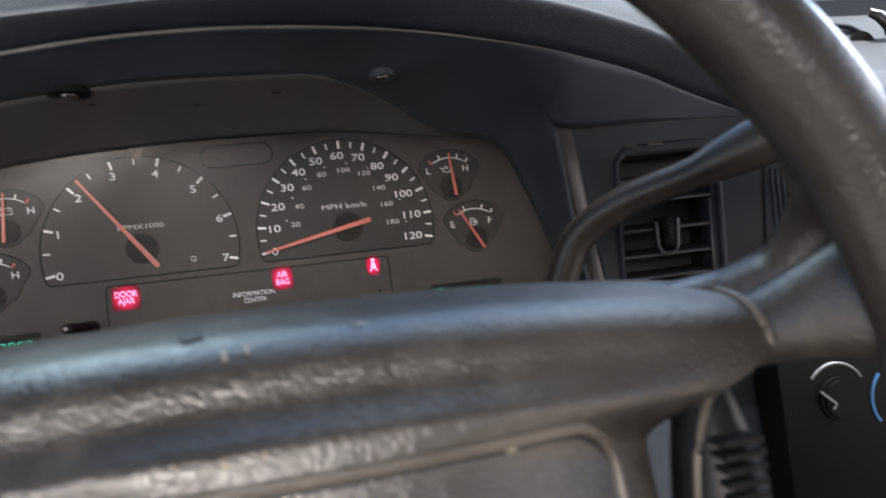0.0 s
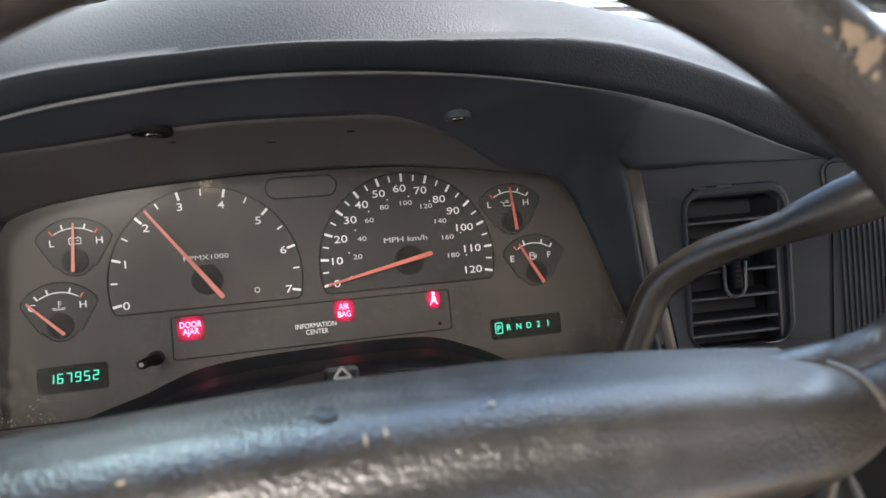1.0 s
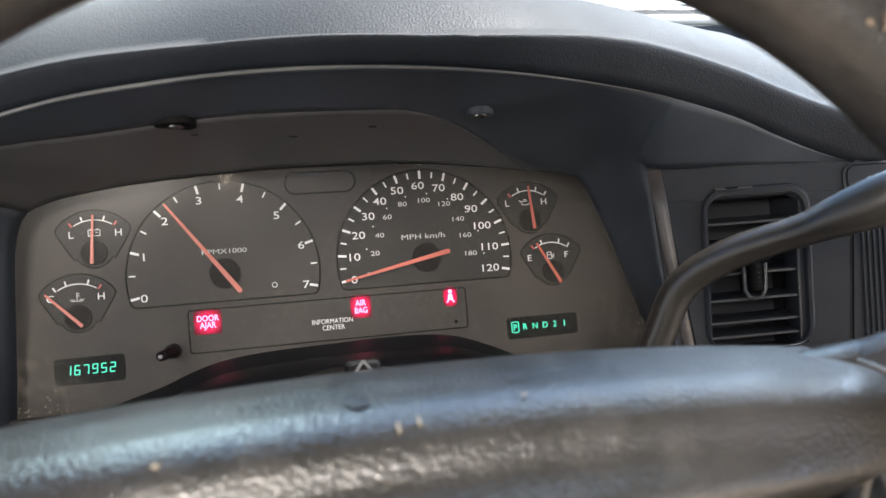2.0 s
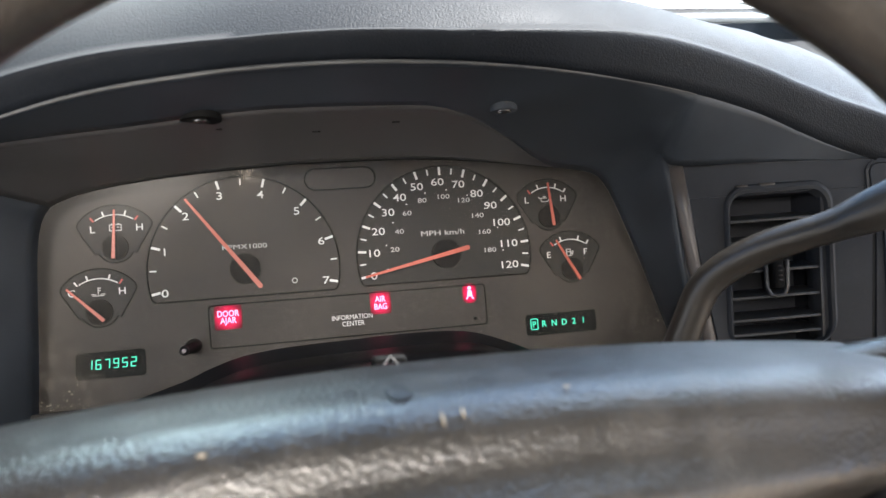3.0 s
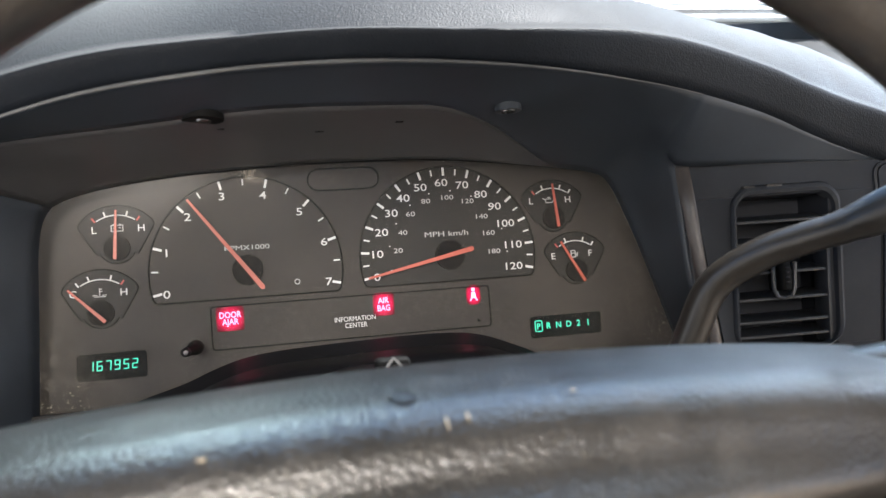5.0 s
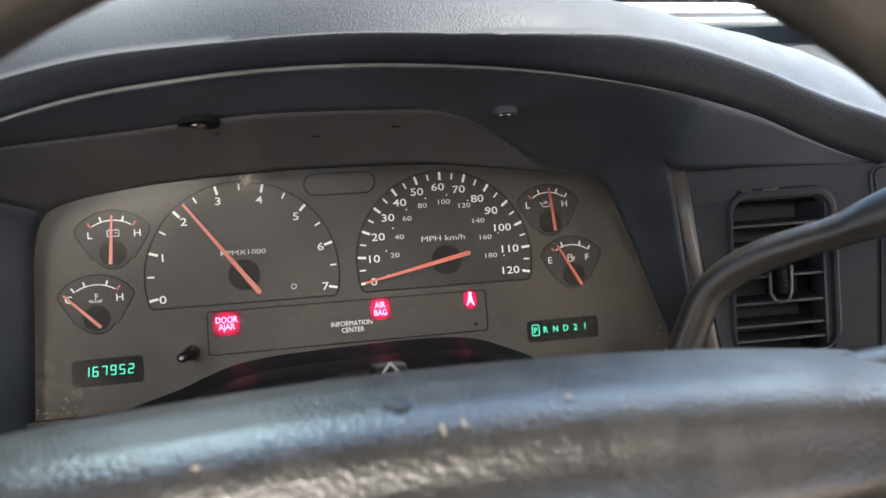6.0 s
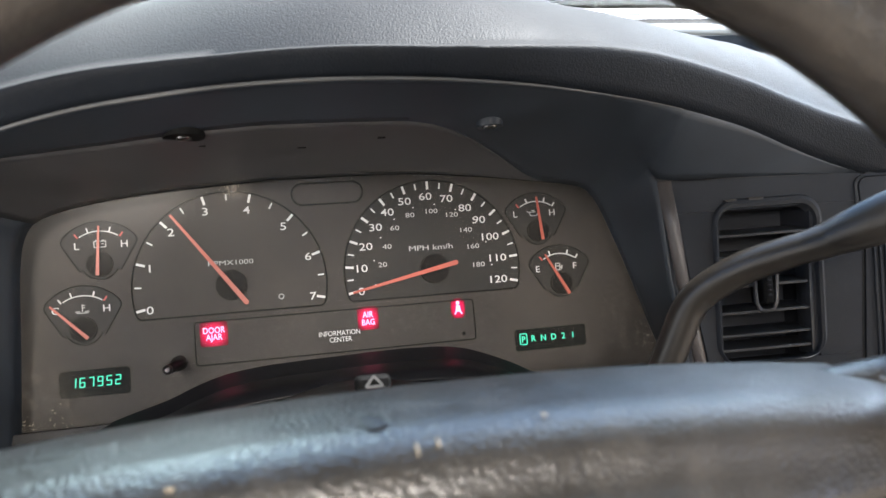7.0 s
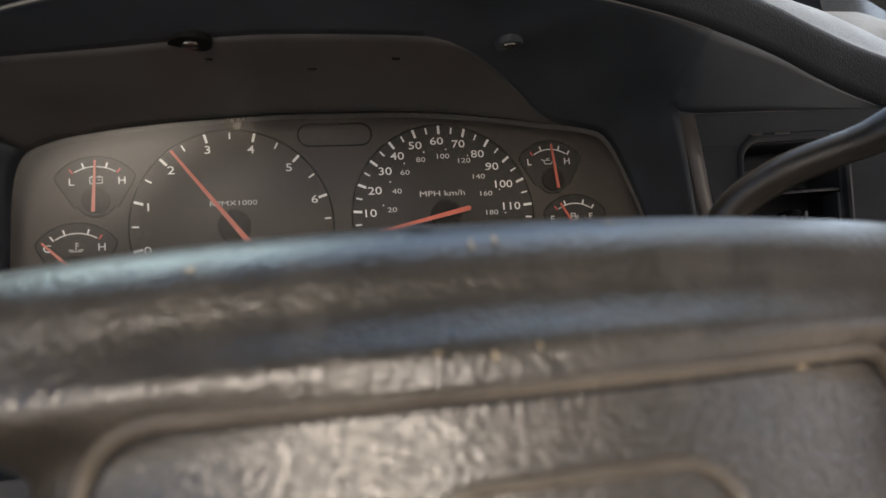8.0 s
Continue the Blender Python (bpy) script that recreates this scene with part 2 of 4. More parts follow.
HUB = paint("needle hub black", (0.004, 0.004, 0.004), 0.7, spec=0.06)
REDLAMP = lamp_glow("red lamp glow", (0.06, 0.002, 0.008), 0.15, (1.0, 0.004, 0.085))
REDTEXT = paint("red lamp text", (0.8, 0.2, 0.3), 0.5, 0.42, (1.0, 0.20, 0.36))
GREEN = paint("green display", (0.1, 0.8, 0.5), 0.5, 0.08, (0.02, 0.75, 0.46))
VFD = paint("display window", (0.003, 0.004, 0.004), 0.6, spec=0.05)
LEVER = plastic("lever plastic", (0.013, 0.0112, 0.0092), 0.30, 2600, 0.1, 0.25, dust=0.03, spec=0.38)
RUBBER = plastic("column plastic", (0.0055, 0.0056, 0.0065), 0.42, 2200, 0.12, 0.2, dust=0.02, spec=0.2)
STEEL = paint("screw steel", (0.14, 0.14, 0.14), 0.25, metal=1.0)
CHROME = paint("pin tip", (0.045, 0.042, 0.045), 0.42, metal=1.0)
LENS = clear("gauge lens", film=0.022, rough=0.22, ior=1.13, stains=(((-0.150, -0.012, 0.018), 0.036, 0.24), ((-0.166, -0.015, 0.050), 0.030, 0.12), ((0.182, -0.014, 0.033), 0.026, 0.20), ((0.165, -0.020, 0.10), 0.05, 0.12), ((-0.052, -0.021, 0.132), 0.010, 0.6)))
GLASS = clear("windscreen glass", (0.9, 0.96, 0.94), film=0.01)
BLUE = paint("printed blue", (0.025, 0.10, 0.24), 0.5)
LINER = plastic("headliner cloth", (0.15, 0.155, 0.145), 0.9, 700, 0.3, 0.1)
CLOTH = plastic("tan cloth", (0.66, 0.55, 0.43), 0.9, 500, 0.3, 0.2)
CARPET = plastic("dark carpet", (0.06, 0.055, 0.05), 0.95, 400, 0.4, 0.2)
ASPHALT = plastic("concrete", (0.24, 0.22, 0.20), 0.9, 60, 0.3, 0.25)
SCUFF = paint("pale scuff", (0.28, 0.23, 0.16), 0.6)
SPOT = paint("dark spot", (0.010, 0.010, 0.012), 0.5)
BEAD = plastic("worn bead vinyl, painted lit", (0.075, 0.065, 0.054), 0.34, 1200, 0.5, 0.4, dust=0.10, leather=True)
WORN = plastic("worn tan vinyl", (0.115, 0.083, 0.052), 0.6, 700, 0.4, 0.3)
DUSTY = paint("grey dust", (0.19, 0.17, 0.14), 0.9)
STUCCO = plastic("beige stucco", (0.30, 0.27, 0.22), 0.9, 90, 0.4, 0.15)
LIGHTTRIM = plastic("pale grey plastic", (0.55, 0.56, 0.56), 0.5, 900, 0.1, 0.1)

# ---- builders ----
BASE = {}


def thing(name, base, label, category, group="", kind=""):
    """An Empty at a thing's base; base is in the panel's frame."""
    ob = new(name)
    ob.empty_display_size = 0.02
    ob.matrix_world = DASH @ Matrix.Translation(base)
    BASE[ob.name] = Vector(base)
    return tagged(ob, label, category, group, kind)


def part(name, bm, material, parent, label="", smooth=True, angle=35):
    """Links a bmesh (in the panel's frame) as one mesh under a thing or a part."""
    me = bpy.data.meshes.new(name)
    base = BASE[parent.name]
    bmesh.ops.translate(bm, verts=bm.verts, vec=-base)
    bmesh.ops.recalc_face_normals(bm, faces=bm.faces)
    if smooth:
        for f in bm.faces:
            f.smooth = True
        for e in bm.edges:
            if len(e.link_faces) == 2 and e.calc_face_angle(0) > radians(angle):
                e.smooth = False
    bm.to_mesh(me)
    bm.free()
    me.materials.append(material)
    ob = new(name, me)
    ob.parent = parent
    BASE[ob.name] = base
    if label:
        ob["label"] = label
    return ob


def thick(ob, d, offset=None):
    """Gives a moulded sheet its thickness, on the side away from the driver's seat."""
    s = ob.modifiers.new("thickness", "SOLIDIFY")
    if offset is None:
        seat = Vector((0.0, -0.46, 0.99)) - BASE[ob.name]
        out = sum(p.normal.dot(seat - p.center) * p.area for p in ob.data.polygons)
        offset = -1.0 if out > 0 else 1.0
    s.thickness, s.offset = d, offset
    return ob


def box(x0, x1, y0, y1, z0, z1, bevel=0.0, seg=2):
    bm = bmesh.new()
    bmesh.ops.create_cube(bm, size=1)
    for v in bm.verts:
        v.co = Vector(((x0 + x1) / 2 + v.co.x * (x1 - x0), (y0 + y1) / 2 + v.co.y * (y1 - y0), (z0 + z1) / 2 + v.co.z * (z1 - z0)))
    if bevel:
        bmesh.ops.bevel(bm, geom=bm.edges[:], offset=bevel, segments=seg, affect="EDGES", profile=0.6)
    return bm


def join(*bms):
    out = bmesh.new()
    for b in bms:
        me = bpy.data.meshes.new("tmp")
        b.to_mesh(me)
        b.free()
        out.from_mesh(me)
        bpy.data.meshes.remove(me)
    return out


def smooth_line(pts, n):
    """n points along a Catmull-Rom curve through pts."""
    p = np.array(pts, float)
    q = np.vstack([2 * p[0] - p[1], p, 2 * p[-1] - p[-2]])
    d = np.r_[0, np.cumsum(np.linalg.norm(np.diff(p, axis=0), axis=1) ** 0.5)]
    out = []
    for s in np.linspace(0, d[-1], n):
        i = min(int(np.searchsorted(d, s, side="right")) - 1, len(p) - 2)
        u = (s - d[i]) / (d[i + 1] - d[i])
        a, b, c, e = q[i], q[i + 1], q[i + 2], q[i + 3]
        out.append(0.5 * (2 * b + (c - a) * u + (2 * a - 5 * b + 4 * c - e) * u * u + (3 * b - 3 * c + e - a) * u ** 3))
    return np.array(out)


def loft(rows, closed=False):
    """A surface through rows of equally many points."""
    bm = bmesh.new()
    vs = [[bm.verts.new(tuple(p)) for p in r] for r in rows]
    for a, b in zip(vs, vs[1:]):
        m = len(a)
        for i in range(m if closed else m - 1):
            j = (i + 1) % m
            bm.faces.new((a[i], a[j], b[j], b[i]))
    return bm


def tube(pts, radii, sides=10, flat=1.0, up=None, caps=True, closed=False):
    """A tube along pts; radii: one or one each; flat: height to width."""
    pts = [Vector(p) for p in pts]
    if not hasattr(radii, "__len__"):
        radii = [radii] * len(pts)
    rings = []
    n = len(pts)
    for i, p in enumerate(pts):
        d = (pts[(i + 1) % n] - pts[i - 1]) if closed else (pts[min(i + 1, n - 1)] - pts[max(i - 1, 0)])
        d.normalize()
        u = Vector(up) if up else (Vector((0, 0, 1)) if abs(d.z) < 0.9 else Vector((0, 1, 0)))
        a = d.cross(u).normalized()
        b = a.cross(d).normalized()
        rings.append([p + (a * math.cos(k) + b * math.sin(k) * flat) * radii[i] for k in (2 * math.pi * j / sides for j in range(sides))])
    bm = loft(rings + ([rings[0]] if closed else []), closed=True)
    if closed:
        bmesh.ops.remove_doubles(bm, verts=bm.verts, dist=1e-6)
    elif caps:
        bmesh.ops.holes_fill(bm, edges=[e for e in bm.edges if len(e.link_faces) == 1])
    return bm


def plate(outline, y0, y1):
    """A flat plate with an (x, z) outline, from y0 to y1."""
    bm = bmesh.new()
    f = bm.faces.new([bm.verts.new((x, y0, z)) for x, z in outline])
    r = bmesh.ops.extrude_face_region(bm, geom=[f])
    for v in r["geom"]:
        if isinstance(v, bmesh.types.BMVert):
            v.co.y = y1
    return bm


def rounded(x0, x1, z0, z1, r, n=5):
    out = []
    for cx, cz, a in ((x1 - r, z1 - r, 0), (x0 + r, z1 - r, 90), (x0 + r, z0 + r, 180), (x1 - r, z0 + r, 270)):
        for k in range(n + 1):
            t = radians(a + 90 * k / n)
            out.append((cx + r * math.cos(t), cz + r * math.sin(t)))
    return out


def outline_tube(pts, y, r=0.0003, closed=True):
    return tube([(x, y, z) for x, z in pts], r, 5, up=(0, 1, 0), closed=closed, caps=not closed)


def bar(x0, z0, x1, z1, w0, w1, y0, y1):
    """A flat tapered bar from one (x, z) to another."""
    d = Vector((x1 - x0, z1 - z0)).normalized()
    n = Vector((-d.y, d.x))
    return plate([(x0 + n.x * w0 / 2, z0 + n.y * w0 / 2), (x0 - n.x * w0 / 2, z0 - n.y * w0 / 2), (x1 - n.x * w1 / 2, z1 - n.y * w1 / 2), (x1 + n.x * w1 / 2, z1 + n.y * w1 / 2)], y0, y1)


def disc(x, z, r, y0, y1, n=28):
    return plate([(x + r * math.cos(2 * math.pi * k / n), z + r * math.sin(2 * math.pi * k / n)) for k in range(n)], y0, y1)


def lettering(text, x, z, size, y, wide=1.0, bold=0.0):
    """Letters centred on (x, z), standing on the plane y and facing the driver."""
    cu = bpy.data.curves.new("letters", "FONT")
    cu.body, cu.size, cu.align_x, cu.align_y = text, 1.0, "CENTER", "CENTER"
    cu.extrude, cu.offset, cu.resolution_u = 0.01, bold, 3
    ob = bpy.data.objects.new("letters", cu)
    scene.collection.objects.link(ob)
    dg = bpy.context.evaluated_depsgraph_get()
    me = bpy.data.meshes.new_from_object(ob.evaluated_get(dg))
    bm = bmesh.new()
    bm.from_mesh(me)
    bpy.data.objects.remove(ob)
    bpy.data.meshes.remove(me)
    zs = [v.co.y for v in bm.verts]
    mid = (max(zs) + min(zs)) / 2
    k = size / 0.70
    for v in bm.verts:
        v.co = Vector((x + v.co.x * k * wide, y - v.co.z * 0.01, z + (v.co.y - mid) * k))
    return bm


SEGMENTS = {"0": "abcdef", "1": "bc", "2": "abdeg", "5": "acdfg", "6": "acdefg", "7": "abc", "9": "abcdfg"}


def seven(digit, x, z, h, y):
    """A seven-segment figure."""
    w, t = h * 0.50, h * 0.095
    s = {"a": (-w / 2, h / 2, w / 2, h / 2), "g": (-w / 2, 0, w / 2, 0), "d": (-w / 2, -h / 2, w / 2, -h / 2),
         "f": (-w / 2, 0, -w / 2, h / 2), "b": (w / 2, 0, w / 2, h / 2), "e": (-w / 2, -h / 2, -w / 2, 0), "c": (w / 2, -h / 2, w / 2, 0)}
    out = []
    for k in SEGMENTS[digit]:
        a, b, c, d = s[k]
        out.append(bar(x + a * 0.92 + b * 0.08, z + b * 0.92, x + c * 0.92 + d * 0.08, z + d * 0.92, t, t, y, y - 0.0003))
    return join(*out)

# ---- the cab round the dash (true upright frame) ----


def shell(name, rows, material, d, label, category):
    """One plain sheet of the cab, with thickness."""
    b = loft(rows)
    me = bpy.data.meshes.new(name)
    bmesh.ops.recalc_face_normals(b, faces=b.faces)
    b.to_mesh(me)
    b.free()
    me.materials.append(material)
    ob = new(name, me)
    thick(ob, d, 0)
    return tagged(ob, label, category, kind="structure")


gb = bmesh.new()
bmesh.ops.create_grid(gb, x_segments=2, y_segments=2, size=400)
gm = bpy.data.meshes.new("ground")
gb.to_mesh(gm)
gb.free()
gm.materials.append(ASPHALT)
tagged(new("ground", gm), "sunlit pale grey paved yard", "ground", kind="structure")

shell("floor", [[(-0.5, -1.3, 0.62), (1.1, -1.3, 0.62)], [(-0.5, 0.6, 0.62), (1.1, 0.6, 0.62)]], CARPET, 0.02, "dark carpeted cab floor", "floor")
shell("ceiling", [[(-0.5, -1.3, 1.76), (1.1, -1.3, 1.76)], [(-0.5, -0.10, 1.74), (1.1, -0.10, 1.74)]], LINER, 0.03, "dark grey cloth headliner of the cab roof", "ceiling")
# out of view: tan back added as a warm reflector
shell("wall_back", [[(-0.5, -0.98, 0.80), (1.1, -0.98, 0.80)], [(-0.5, -1.09, 1.49), (1.1, -1.09, 1.49)]], CLOTH, 0.05, "unseen tan cloth back of the cab, added to bounce warm light", "wall")
shell("wall_back_top", [[(-0.5, -1.15, 1.71), (1.1, -1.15, 1.71)], [(-0.5, -1.20, 1.78), (1.1, -1.20, 1.78)]], CLOTH, 0.05, "unseen tan strip of wall over the rear lamp's opening", "wall")
for xa, xb in ((-0.5, -0.455), (0.295, 1.1)):
    shell("wall_back_side", [[(xa, -1.09, 1.49), (xb, -1.09, 1.49)], [(xa, -1.15, 1.71), (xb, -1.15, 1.71)]], CLOTH, 0.05, "unseen tan wall beside the rear lamp's opening", "wall")
# out of view: tan bench added as a warm reflector
shell("wall_low", [[(-0.5, -1.1, 0.90), (1.1, -1.1, 0.90)], [(-0.5, -0.58, 0.96), (1.1, -0.58, 0.96)], [(-0.5, -0.52, 0.93), (1.1, -0.52, 0.93)], [(-0.5, -0.51, 0.62), (1.1, -0.51, 0.62)]], CLOTH, 0.02, "unseen tan cloth bench front and top, added to bounce warm light", "wall")
shell("wall_right", [[(1.1, -1.3, 0.62), (1.1, 0.6, 0.62)], [(1.1, -1.3, 1.18), (1.1, 0.6, 1.18)]], CLOTH, 0.04, "tan inner door panel below the side window", "wall")
shell("wall_front", [[(-0.5, 0.60, 0.62), (1.1, 0.60, 0.62)], [(-0.5, 0.60, 1.385), (1.1, 0.60, 1.385)]], CARPET, 0.03, "dark bulkhead below the windscreen", "wall")
# two unseen walls, added to hold off blue sky and warm the bounce
shell("wall_outside", [[(-4.0, -6, 0), (-4.0, 6, 0)], [(-4.0, -6, 2.6), (-4.0, 6, 2.6)]], STUCCO, 0.2, "unseen beige wall beside the truck, added to block blue sky", "wall")
shell("wall_outside", [[(5.0, -6, 0), (5.0, 6, 0)], [(5.0, -6, 2.6), (5.0, 6, 2.6)]], STUCCO, 0.2, "unseen beige wall beyond the truck, added to bounce warm light", "wall")
# the next three are out of view, added or widened to block sun
shell("wall_left", [[(-0.5, -0.17, 0.62), (-0.5, 0.6, 0.62)], [(-0.5, -0.17, 1.30), (-0.5, 0.6, 1.36)], [(-0.5, -0.17, 1.73), (-0.5, -0.08, 1.73)]], CARPET, 0.04, "unseen dark side wall ahead of the open driver's door, added to block sun", "wall")
shell("wall_pillar", [[(-0.5, 0.61, 1.385), (-0.28, 0.61, 1.385)], [(-0.5, -0.11, 1.73), (-0.28, -0.11, 1.73)]], LINER, 0.02, "grey windscreen pillar, made extra wide to block sun", "wall")
shell("wall_left_back", [[(-0.5, -1.25, 0.62), (-0.5, -0.75, 0.62)], [(-0.5, -1.25, 1.75), (-0.5, -0.75, 1.75)]], CARPET, 0.04, "unseen dark side wall behind the open driver's door, added to shade the seat", "wall")
ws = shell("window_1", [[(-0.5, 0.60, 1.39), (1.1, 0.60, 1.39)], [(-0.5, -0.10, 1.735), (1.1, -0.10, 1.735)]], GLASS, 0.004, "slanting clear windscreen with a faint green tint", "window")
ws.visible_shadow = False

# ---- dashboard ----
dash = thing("dashboard", (0.0, -0.02, 0.93), "black grained vinyl dashboard with an arched instrument hood", "dashboard")
def smoothly(v, lo, hi):
    q = min(1.0, max(0.0, (v - lo) / (hi - lo)))
    return q * q * (3 - 2 * q)


NS = 131
# the lower lip of the hood
LIP = smooth_line([(-0.36, -0.095, 0.985), (-0.27, -0.112, 1.022), (-0.20, -0.126, 1.0495), (-0.125, -0.135, 1.0737), (-0.07, -0.1365, 1.0834), (-0.02, -0.137, 1.0873),
                   (0.03, -0.1365, 1.0872), (0.08, -0.135, 1.0838), (0.128, -0.126, 1.0793), (0.165, -0.116, 1.0748), (0.205, -0.105, 1.0668), (0.235, -0.098, 1.0568),
                   (0.269, -0.092, 1.0460), (0.33, -0.088, 1.030), (0.42, -0.086, 1.022), (0.56, -0.086, 1.018), (0.95, -0.086, 1.018)], NS)
# heights over the lip: the tight roll at the top of the front face, and the crest behind it
ROLL = [(-0.36, 0.0145), (-0.136, 0.0141), (-0.095, 0.0133), (-0.053, 0.0117), (-0.008, 0.0125), (0.039, 0.0130), (0.064, 0.0148), (0.091, 0.0178), (0.118, 0.0215), (0.145, 0.0230), (0.20, 0.0236), (0.225, 0.0248), (0.25, 0.0262), (0.28, 0.027), (0.95, 0.027)]
CREST = [(-0.36, 0.064), (-0.12, 0.060), (-0.09, 0.0590), (-0.05, 0.0650), (0.0, 0.0700), (0.04, 0.0700), (0.08, 0.0660), (0.117, 0.0610), (0.15, 0.0630), (0.175, 0.0655), (0.20, 0.068), (0.215, 0.071), (0.245, 0.0785), (0.28, 0.0815), (0.30, 0.080), (0.33, 0.072), (0.357, 0.058), (0.42, 0.055), (0.56, 0.075), (0.95, 0.080)]
FACE_ROWS = [(0.0, 0.0), (-0.0022, 0.25), (-0.0044, 0.5), (-0.0058, 0.70), (-0.0065, 0.84), (-0.0063, 0.92), (-0.0055, 0.975), (-0.0040, 1.02)]
rows = []
for dy, k in FACE_ROWS:
    rows.append([(p[0], p[1] + dy, p[2] + k * np.interp(p[0], *zip(*ROLL))) for p in LIP])
for sl in (0.04, 0.09, 0.15, 0.22, 0.3, 0.4, 0.5, 0.6, 0.7, 0.8, 0.9, 1.0):
    row = []
    for p in LIP:
        f, h = 1.02 * np.interp(p[0], *zip(*ROLL)), np.interp(p[0], *zip(*CREST))
        bow = np.interp(p[0], [-0.09, 0.0, 0.05, 0.13, 0.20], [0.6, 0.65, 0.75, 0.8, 0.5])
        row.append((p[0], p[1] - 0.0040 + 0.059 * sl, p[2] + f + ((1 + bow) * sl - bow * sl * sl) * max(0.012, h - f)))
    rows.append(row)
def foot(x):
    """How far the windscreen's foot stands above its height at the driver's end."""
    return np.interp(x, [0.30, 0.66, 0.81, 0.87, 0.95], [0.0165, 0.0165, -0.012, -0.022, -0.024])


# behind the crest: straight back to the windscreen on the driver's side, a step up to the higher passenger dash beyond
last = rows[-1]
back = []
def ledge(x):
    """The passenger side behind the crest: a face, a pale ledge, a dark riser and the top running back to the glass."""
    e, d = np.interp(x, [0.38, 0.43], [1.128, 1.122]), np.interp(x, [0.38, 0.43], [0.0, 0.022])
    return [(d - 0.012, e - 0.010), (d - 0.005, e), (d + 0.019, e + 0.017), (d + 0.021, e + 0.031), (d + 0.034, e + 0.034), (0.44, 1.2955 + foot(x))]


for n in range(6):
    row = []
    for x, y, z in last:
        q = smoothly(x, 0.27, 0.35)
        k = (n + 1) / 6
        ay, az = y + (0.44 - y) * k, z + (1.2955 + foot(x) - z) * k
        by, bz = ledge(x)[n]
        row.append((x, ay * (1 - q) + by * q, az * (1 - q) + bz * q))
    (rows if n < 4 else back).append(row)
    if n == 4:
        rows.append(row)
# the hood's black vinyl again, painted pale in place of sun glare
thick(part("dash_top", loft(back), DASHTOP, dash, "dash top painted pale for sun glare, running back to the windscreen"), 0.004)
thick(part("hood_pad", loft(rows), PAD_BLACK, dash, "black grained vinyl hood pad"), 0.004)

# the opening round the gauges, from the gauge face out to the front
FACE_EDGE = [(-0.170, 0.915), (-0.1678, 0.945), (-0.1660, 0.985), (-0.1642, 1.0300), (-0.1590, 1.0490), (-0.1485, 1.0555), (-0.131, 1.0600), (-0.0942, 1.0650), (-0.0493, 1.0680), (-0.018, 1.0692), (0.0464, 1.0688), (0.0908, 1.0650),
             (0.1258, 1.0604), (0.1520, 1.0565), (0.1635, 1.0490), (0.1740, 1.0252), (0.1832, 0.9986), (0.1947, 0.9627), (0.2030, 0.938), (0.210, 0.915)]
FRONT_EDGE = [(-0.212, -0.080, 0.915), (-0.211, -0.081, 0.945), (-0.209, -0.083, 0.985), (-0.204, -0.087, 1.0300), (-0.193, -0.092, 1.0520), (-0.170, -0.096, 1.0630), (-0.1486, -0.098, 1.0672), (-0.104, -0.098, 1.0716), (-0.0567, -0.098, 1.0768), (-0.020, -0.098, 1.0784), (0.0464, -0.098, 1.0776), (0.0850, -0.097, 1.0755),
              (0.118, -0.094, 1.0715), (0.143, -0.090, 1.0650), (0.1590, -0.080, 1.0565), (0.1690, -0.0735, 1.0455), (0.1733, -0.0707, 0.9950), (0.1775, -0.0707, 0.9560), (0.1797, -0.0707, 0.938), (0.1835, -0.0707, 0.915)]


def lens_y(z):
    """The lens leans, its top nearer to the driver."""
    return -0.0095 - 0.09 * (z - 0.93)


def lens_edge(x, z):
    """The lens's rim, drawn in a little from the face's edge as the surround closes on it."""
    k = 1 + lens_y(z) / 0.454
    return -0.041 + (x + 0.041) * k, 0.990 + (z - 0.990) * k


a = smooth_line([(lens_edge(x, z)[0], lens_y(z) - 0.0012, lens_edge(x, z)[1]) for x, z in FACE_EDGE], 80)
b = smooth_line(FRONT_EDGE, 80)
inside = [n for n in range(80) if -0.19 < b[n][0] < 0.166 and b[n][2] > 1.04]
first, last_in = inside[0], inside[-1]


def lip_at(x):
    return np.array([np.interp(x, LIP[:, 0], LIP[:, k]) for k in range(3)])


def moulding(n, u):
    """A point on the moulding in one column: u runs from the lens over the fold at 0.6 to the hood's lip."""
    p0, p1, p2 = a[n], b[n], lip_at(b[n][0])
    straight = p0 + (p1 - p0) * (u / 0.6) if u <= 0.6 else p1 + (p2 - p1) * ((u - 0.6) / 0.4)
    soft = smoothly(p1[0], 0.03, 0.10) * (1 - smoothly(p1[0], 0.148, 0.163))
    return straight * (1 - soft) + (p0 * (1 - u) ** 2 + p1 * 2 * u * (1 - u) + p2 * u * u) * soft


def fold(n):
    """Where the warm-lit strip over the lens ends; it tapers out towards the vent."""
    return 0.6 * (1 - smoothly(b[n][0], 0.03, 0.125))


# the strip is a lighter, browner bezel plastic that paints warm light on it
pale = [n for n in inside if fold(n) > 0]
thick(part("gauge_surround", loft([[moulding(n, fold(n) * m / 12) for n in pale] for m in range(13)]), LIT_BEZEL, dash, "bezel strip over the gauges, painted warm-lit", angle=60), 0.003)
# the black underside of the hood, running into the far side wall
beside = (smooth_line([(-0.34, -0.085, 0.985), (-0.26, -0.085, 1.010), (-0.215, -0.088, 1.035), b[first]], 10), smooth_line([b[last_in], (0.1705, -0.079, 1.0458), (0.22, -0.0845, 1.0445), (0.285, -0.091, 1.0425)], 14))
